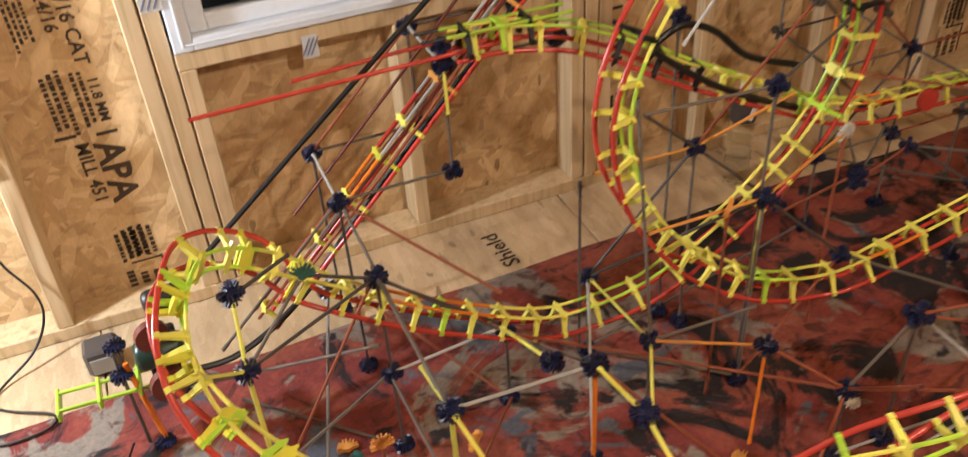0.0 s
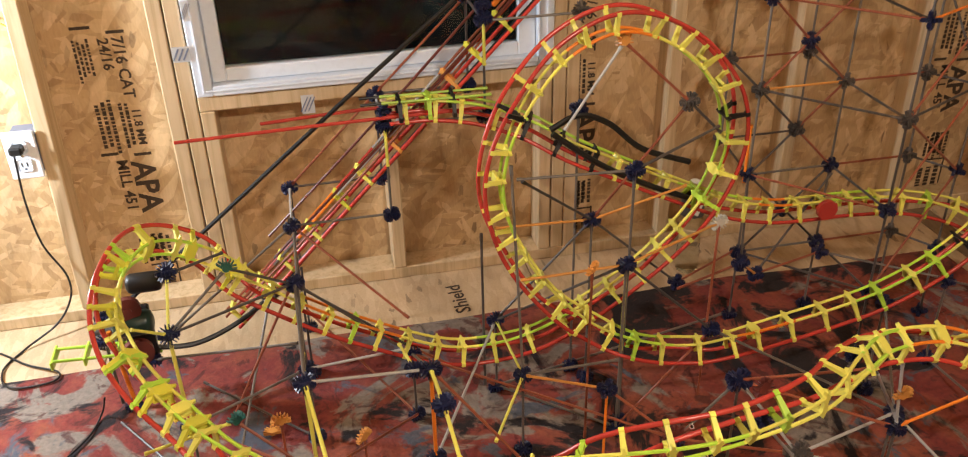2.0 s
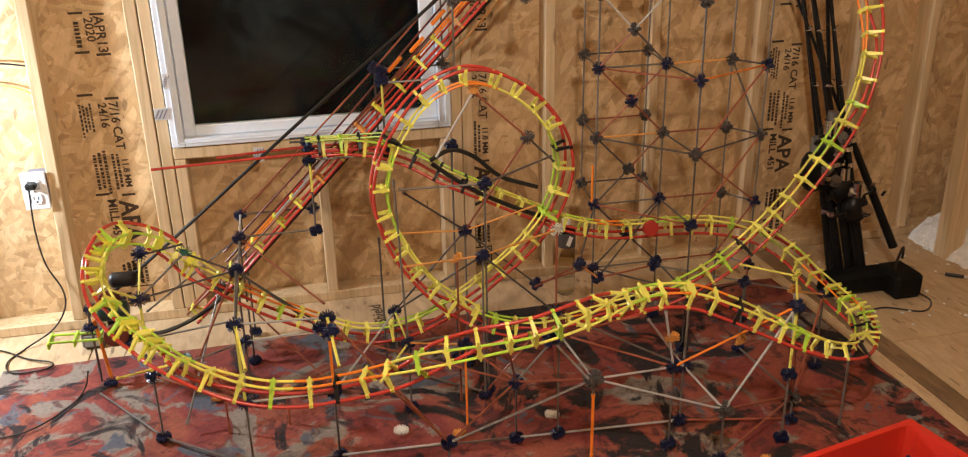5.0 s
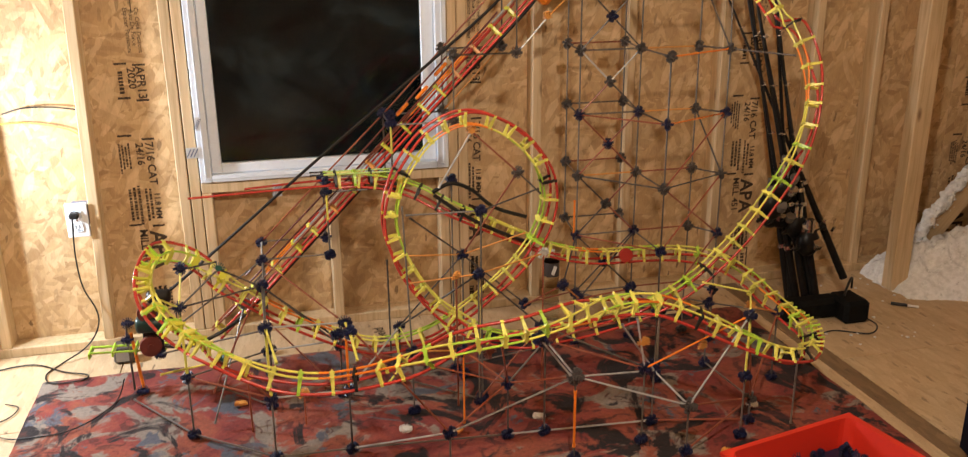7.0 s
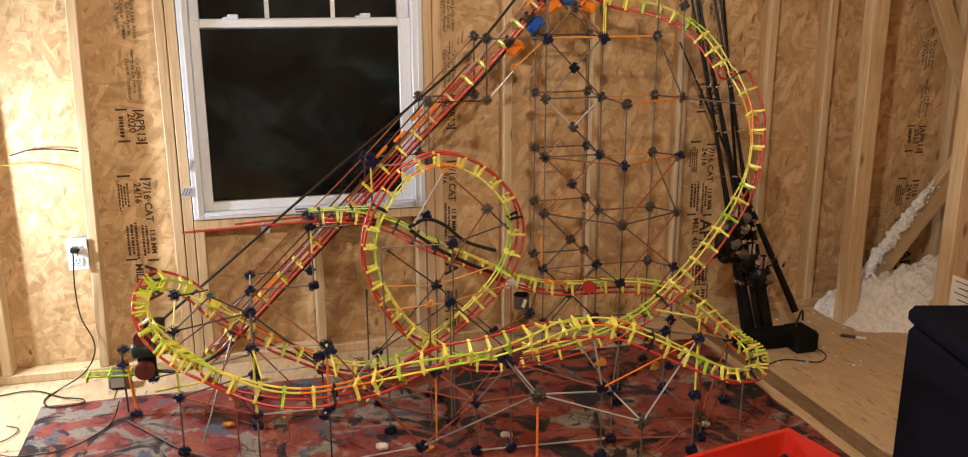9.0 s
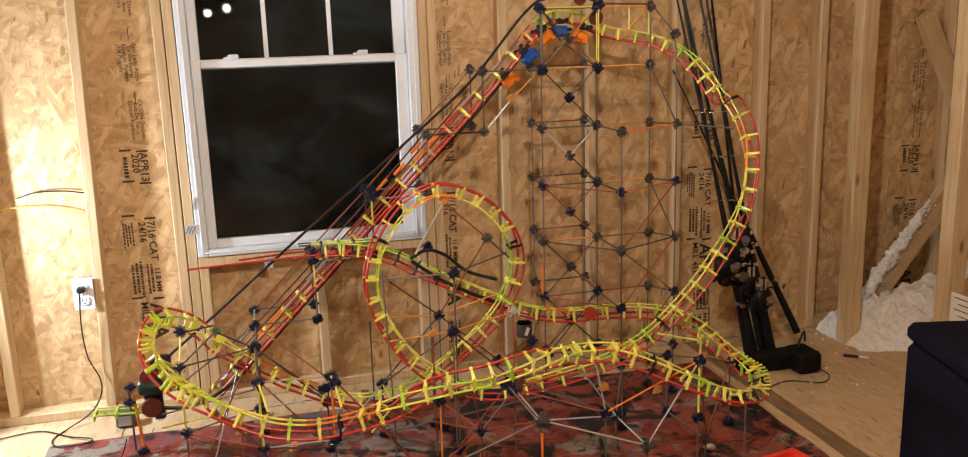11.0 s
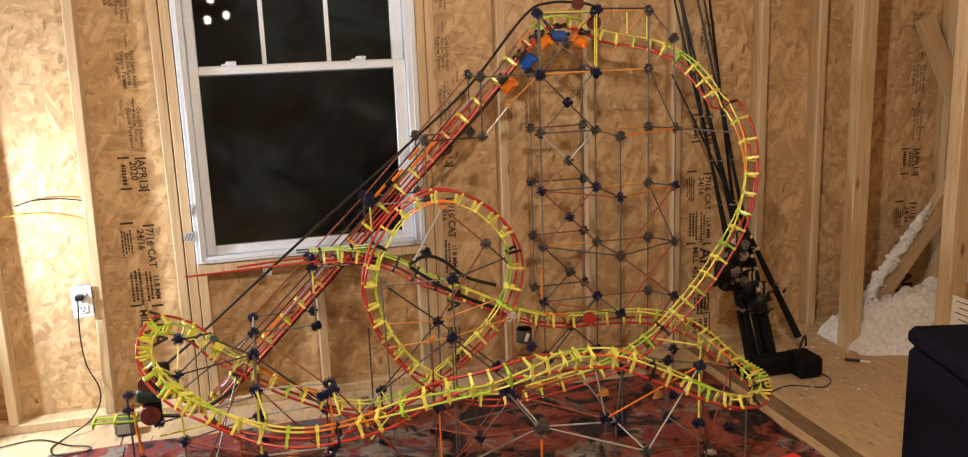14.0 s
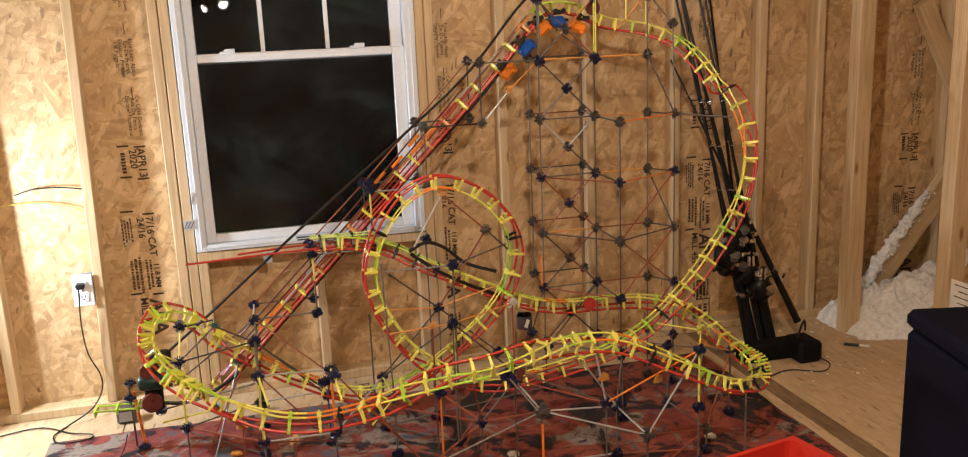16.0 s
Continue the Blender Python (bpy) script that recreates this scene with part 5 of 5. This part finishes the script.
GRAPHITE, _gn, _gb = node_mat("black_graphite", 0.38)
link(_gn, ramp(_gn, noise_tex(_gn, coords(_gn), 40, 4), [(0.3, (0.003, 0.003, 0.003)), (0.7, (0.010, 0.009, 0.008))]), _gb.inputs["Base Color"])
_gb.inputs["Specular IOR Level"].default_value = 0.25


def fishing_rod(k, foot, top, reel_at, reel_size, reel_out):
    ob = thing("fishing_rod", "black fishing rod with a dark spinning reel leaning on the wall", "fishing rod", "fishing rods against the wall")
    a, b = Vector(foot), Vector(top)
    d = (b - a).normalized()
    bm = bmesh.new()
    add_rod(bm, a + d * 0.50, b, 0.0085, 8, 0.0035)
    part("blank", bm, GRAPHITE, ob, "slim tapered black blank")
    bm = bmesh.new()
    add_rod(bm, a, a + d * 0.24, 0.017, 12, 0.015)
    add_rod(bm, a + d * 0.27, a + d * 0.52, 0.015, 12, 0.011)
    add_rod(bm, a + d * 0.24, a + d * 0.27, 0.011, 12)
    part("grip", bm, GRAPHITE, ob)
    for f in (0.55, 0.75, 0.95, 1.15):
        bm = bmesh.new()
        c = a + d * f + Vector((0, -0.016, 0))
        bmesh.ops.create_cone(bm, cap_ends=False, segments=12, radius1=0.012, radius2=0.012, depth=0.003, matrix=Matrix.LocRotScale(c, d.to_track_quat("Z", "Y"), None))
        part("line_guide", bm, CHROME, ob)
    c = a + d * reel_at + Vector((-reel_out, -0.05, 0))
    bm = bmesh.new()
    bmesh.ops.create_uvsphere(bm, u_segments=12, v_segments=8, radius=0.028 * reel_size, matrix=Matrix.LocRotScale(c, None, (1, 0.8, 1.2)))
    add_rod(bm, c + Vector((0, 0.01, 0)), a + d * reel_at, 0.006)
    reel = part("reel", bm, GRAPHITE, ob, "", True)
    bm = bmesh.new()
    add_rod(bm, c + Vector((0, 0, 0.03)), c + Vector((0, 0, 0.055 * reel_size)), 0.014 * reel_size, 16, 0.012 * reel_size)
    add_rod(bm, c + Vector((0, 0, 0.02)), c + Vector((0, 0, 0.028)), 0.017 * reel_size, 16)
    add_rod(bm, c + Vector((0.02, -0.03, -0.01)), c + Vector((0.02, -0.045, 0.012)), 0.012 * reel_size, 12)
    part("spool", bm, CHROME if k % 3 else GREY, reel, "shiny metal spool" if k % 3 else "")
    for f in (0.245, 0.44, 0.50):
        bm = bmesh.new()
        add_rod(bm, a + d * f, a + d * (f + 0.016), 0.0185, 12)
        part("ring", bm, CHROME, ob, "bright metal ring")
    bm = bmesh.new()
    add_rod(bm, c + Vector((0, -0.01, 0)), c + Vector((-0.07, -0.02, -0.01)), 0.004)
    add_rod(bm, c + Vector((-0.07, -0.02, -0.02)), c + Vector((-0.07, -0.05, 0.0)), 0.008)
    part("crank", bm, GRAPHITE, reel)


RODS_AT = ((2.14, -0.33, 1.79, 1.95, 0.46, 2.0, 0.07), (2.17, -0.35, 1.81, 2.0, 0.53, 1.9, 0.05), (2.12, -0.30, 1.84, 1.9, 0.41, 1.8, 0.06), (2.20, -0.36, 1.85, 1.8, 0.58, 1.6, 0.05), (2.21, -0.37, 1.88, 2.05, 0.30, 1.8, 0.03), (2.19, -0.34, 1.96, 1.9, 0.36, 1.6, 0.05), (2.12, -0.32, 2.01, 1.85, 0.40, 1.6, 0.06), (2.33, -0.36, 1.86, 1.32, 0.26, 0.5, 0.02))
for k, (fx, fy, tx, tz, ra, rs, ro) in enumerate(RODS_AT):
    fishing_rod(k, (fx, fy, 0.02 if k < 7 else 0.13), (tx, -0.012, tz), ra, rs, ro)


def rod_base():
    ob = thing("duffel_bag", "black low gear bag lying on the floor under the rods", "bag")
    bm = bmesh.new()
    add_box(bm, (1.995, -0.47, 0.001), (2.29, -0.385, 0.088), 0.018)
    part("bag_body", bm, FABRIC_BLACK, ob)
    bm = bmesh.new()
    add_box(bm, (2.225, -0.545, 0.001), (2.342, -0.40, 0.098), 0.016)
    part("end_pocket", bm, FABRIC_BLACK, ob)
    part("strap", tube_bm(smooth_path([(2.24, -0.50, 0.112), (2.27, -0.47, 0.135), (2.31, -0.44, 0.165), (2.33, -0.42, 0.11)]), 0.005, 6), BLACK, ob)
    part("cord_end", tube_bm(smooth_path([(2.33, -0.53, 0.02), (2.35, -0.58, 0.004), (2.27, -0.64, 0.004), (2.15, -0.58, 0.004), (2.02, -0.62, 0.004)]), 0.003, 6), BLACK, ob)


FABRIC_BLACK, _nt, _b = node_mat("black_nylon", 0.75)
link(_nt, ramp(_nt, noise_tex(_nt, coords(_nt), 30, 4), [(0.3, (0.0015, 0.0015, 0.0015)), (0.7, (0.005, 0.005, 0.005))]), _b.inputs["Base Color"])
bump(_nt, _b, noise_tex(_nt, coords(_nt), 12, 3), 0.6, 0.01)
_b.inputs["Specular IOR Level"].default_value = 0.2
rod_base()


def storage_box():
    ob = thing("storage_ottoman", "dark navy fabric covered storage cube on the floor", "ottoman")
    part("body", box_bm((0, 0, 0.0), (0.62, -0.62, 0.50), 0.018), FABRIC, ob)
    part("lid", box_bm((-0.004, 0.004, 0.502), (0.624, -0.624, 0.565), 0.018), FABRIC, ob)
    ob.matrix_basis = pose(2.0, -1.44, 0.001, 0, 0, -14)


storage_box()
card = thing("paper_tag", "white printed paper tag fixed to the knee wall stud", "tag")
part("sheet", box_bm((2.667, -1.03, 0.30), (2.670, -0.86, 0.44)), WHITEP, card)
bm = bmesh.new()
for k in range(4):
    add_box(bm, (2.6655, -0.99, 0.42 - 0.024 * k), (2.6668, -0.91 - 0.02 * (k % 2), 0.4235 - 0.024 * k))
part("print_lines", bm, INK, card)


def bin_of_parts():
    ob = thing("storage_bin", "red plastic storage bin full of navy blue connectors", "bin")
    bm = bmesh.new()
    w, d, h = 0.46, 0.36, 0.17

    def rect(s, z):
        return [bm.verts.new((sx * w / 2 * s, sy * d / 2 * s, z)) for sx, sy in ((-1, -1), (1, -1), (1, 1), (-1, 1))]
    outer_b, outer_t, rim_o, rim_i, inner_b = rect(0.86, 0.0), rect(0.98, h - 0.012), rect(1.05, h - 0.012), rect(0.96, h), rect(0.84, 0.008)
    rim_t = rect(1.05, h)
    bm.faces.new(outer_b[::-1])
    bm.faces.new(inner_b)
    for a, b in ((outer_b, outer_t), (outer_t, rim_o), (rim_o, rim_t), (rim_t, rim_i), (rim_i, inner_b)):
        for k in range(4):
            bm.faces.new((a[k], a[(k + 1) % 4], b[(k + 1) % 4], b[k]))
    bmesh.ops.bevel(bm, geom=[e for e in bm.edges if abs(e.verts[0].co.z - e.verts[1].co.z) > 0.05], offset=0.03, segments=3, affect="EDGES", profile=0.5)
    part("tub", bm, BINRED, ob)
    bm = bmesh.new()
    rnd = random.Random(11)
    for k in range(60):
        src = snowflake_bm(rnd.choice((5, 8)), 0.0215, False)
        m = pose(rnd.uniform(-0.17, 0.17), rnd.uniform(-0.13, 0.13), rnd.uniform(0.10, 0.135), rnd.uniform(0, 180), rnd.uniform(0, 180), rnd.uniform(0, 90))
        bmesh.ops.transform(src, matrix=m, verts=src.verts)
        me = bpy.data.meshes.new("tmp")
        src.to_mesh(me)
        src.free()
        bm.from_mesh(me)
        bpy.data.meshes.remove(me)
    loose = part("loose_connectors", bm, NAVY, None)
    tagged(loose, "heap of loose navy connectors in the red bin", "toy parts", kind="stuff")
    bed = box_bm((-0.19, -0.145, 0.01), (0.19, 0.145, 0.10), 0.005)
    heap = part("heap_core", bed, NAVY, ob, "packed navy pieces")
    m = pose(1.42, -1.653, 0.001, 0, 0, 12)
    ob.matrix_basis = m
    loose.matrix_basis = m


bin_of_parts()


def lamp_cluster(x, y, z, dx, name, label):
    ob = thing(name, label, "lamp")
    bm = bmesh.new()
    add_rod(bm, (x, y, z + 0.20), (x, y, 2.70), 0.008)
    bmesh.ops.create_cone(bm, cap_ends=True, segments=20, radius1=0.07, radius2=0.03, depth=0.04, matrix=pose(x, y, 2.68))
    add_rod(bm, (x - dx * 1.6, y, z + 0.20), (x + dx * 1.6, y, z + 0.20), 0.007)
    part("stem", bm, CHROME, ob)
    for ox, oz in ((-0.10, -0.10), (-0.055, 0.075), (0.06, -0.065), (0.10, 0.10)):
        bm = bmesh.new()
        bmesh.ops.create_uvsphere(bm, u_segments=16, v_segments=10, radius=0.034, matrix=Matrix.Translation((x + ox, y, z + oz)))
        part("bulb", bm, BULB, ob, "glowing bulb", True)
        bm = bmesh.new()
        add_rod(bm, (x + ox, y, z + oz + 0.03), (x + ox * 0.8, y, z + 0.20), 0.006)
        part("arm", bm, CHROME, ob)
    return ob


lamp_cluster(-0.20, -4.3, 1.82, 0.06, "ceiling_lamp", "ceiling lamp with four glowing bulbs")

cord("wire", "thin yellow wire stapled across the sheathing", [(-1.5, 0.075, 0.84), (-1.2, 0.07, 0.86), (-1.0, 0.07, 0.885), (-0.85, 0.07, 0.89), (-0.72, 0.075, 0.86), (-0.665, 0.08, 0.82)], 0.0025)
bpy.data.objects["wire.002"].data.materials[0] = YELLOW
# thin dark line a little above the yellow wire
cord("wire", "thin dark line running across the sheathing", [(-0.93, 0.086, 0.925), (-0.86, 0.07, 0.945), (-0.76, 0.07, 0.945), (-0.672, 0.075, 0.93)], 0.003)


def marker_pen():
    ob = thing("marker_pen", "black marker pen with a white end on the floor", "pen")
    bm = bmesh.new()
    add_rod(bm, (2.55, -0.40, 0.008), (2.60, -0.44, 0.008), 0.007, 10)
    part("barrel", bm, BLACK, ob)
    bm = bmesh.new()
    add_rod(bm, (2.602, -0.4416, 0.008), (2.635, -0.468, 0.008), 0.006, 10)
    part("end", bm, WHITEP, ob)


marker_pen()


def loose_piece(kind, colour, x, y, turn):
    ob = new("loose_connector", CONN[kind])
    ob.matrix_basis = pose(x, y, 0.016, 4, 3, turn)
    tagged(ob, colour + " toy connector lying loose on the rug", "toy part", "loose connectors")


for kind, colour, x, y, turn in (("yellow", "yellow", 0.62, -1.22, 10), ("orange", "orange", 0.52, -0.98, 40), ("white", "white", 0.36, -0.92, 15), ("white", "white", 0.80, -0.95, 70), ("yellow", "yellow", 0.98, -1.33, 25), ("orange", "orange", 1.30, -1.30, 60), ("orange", "orange", -0.16, -0.62, 5), ("yellow", "yellow", -0.20, -0.98, 30), ("white", "white", 1.52, -1.05, 45)):
    loose_piece(kind, colour, x, y, turn)
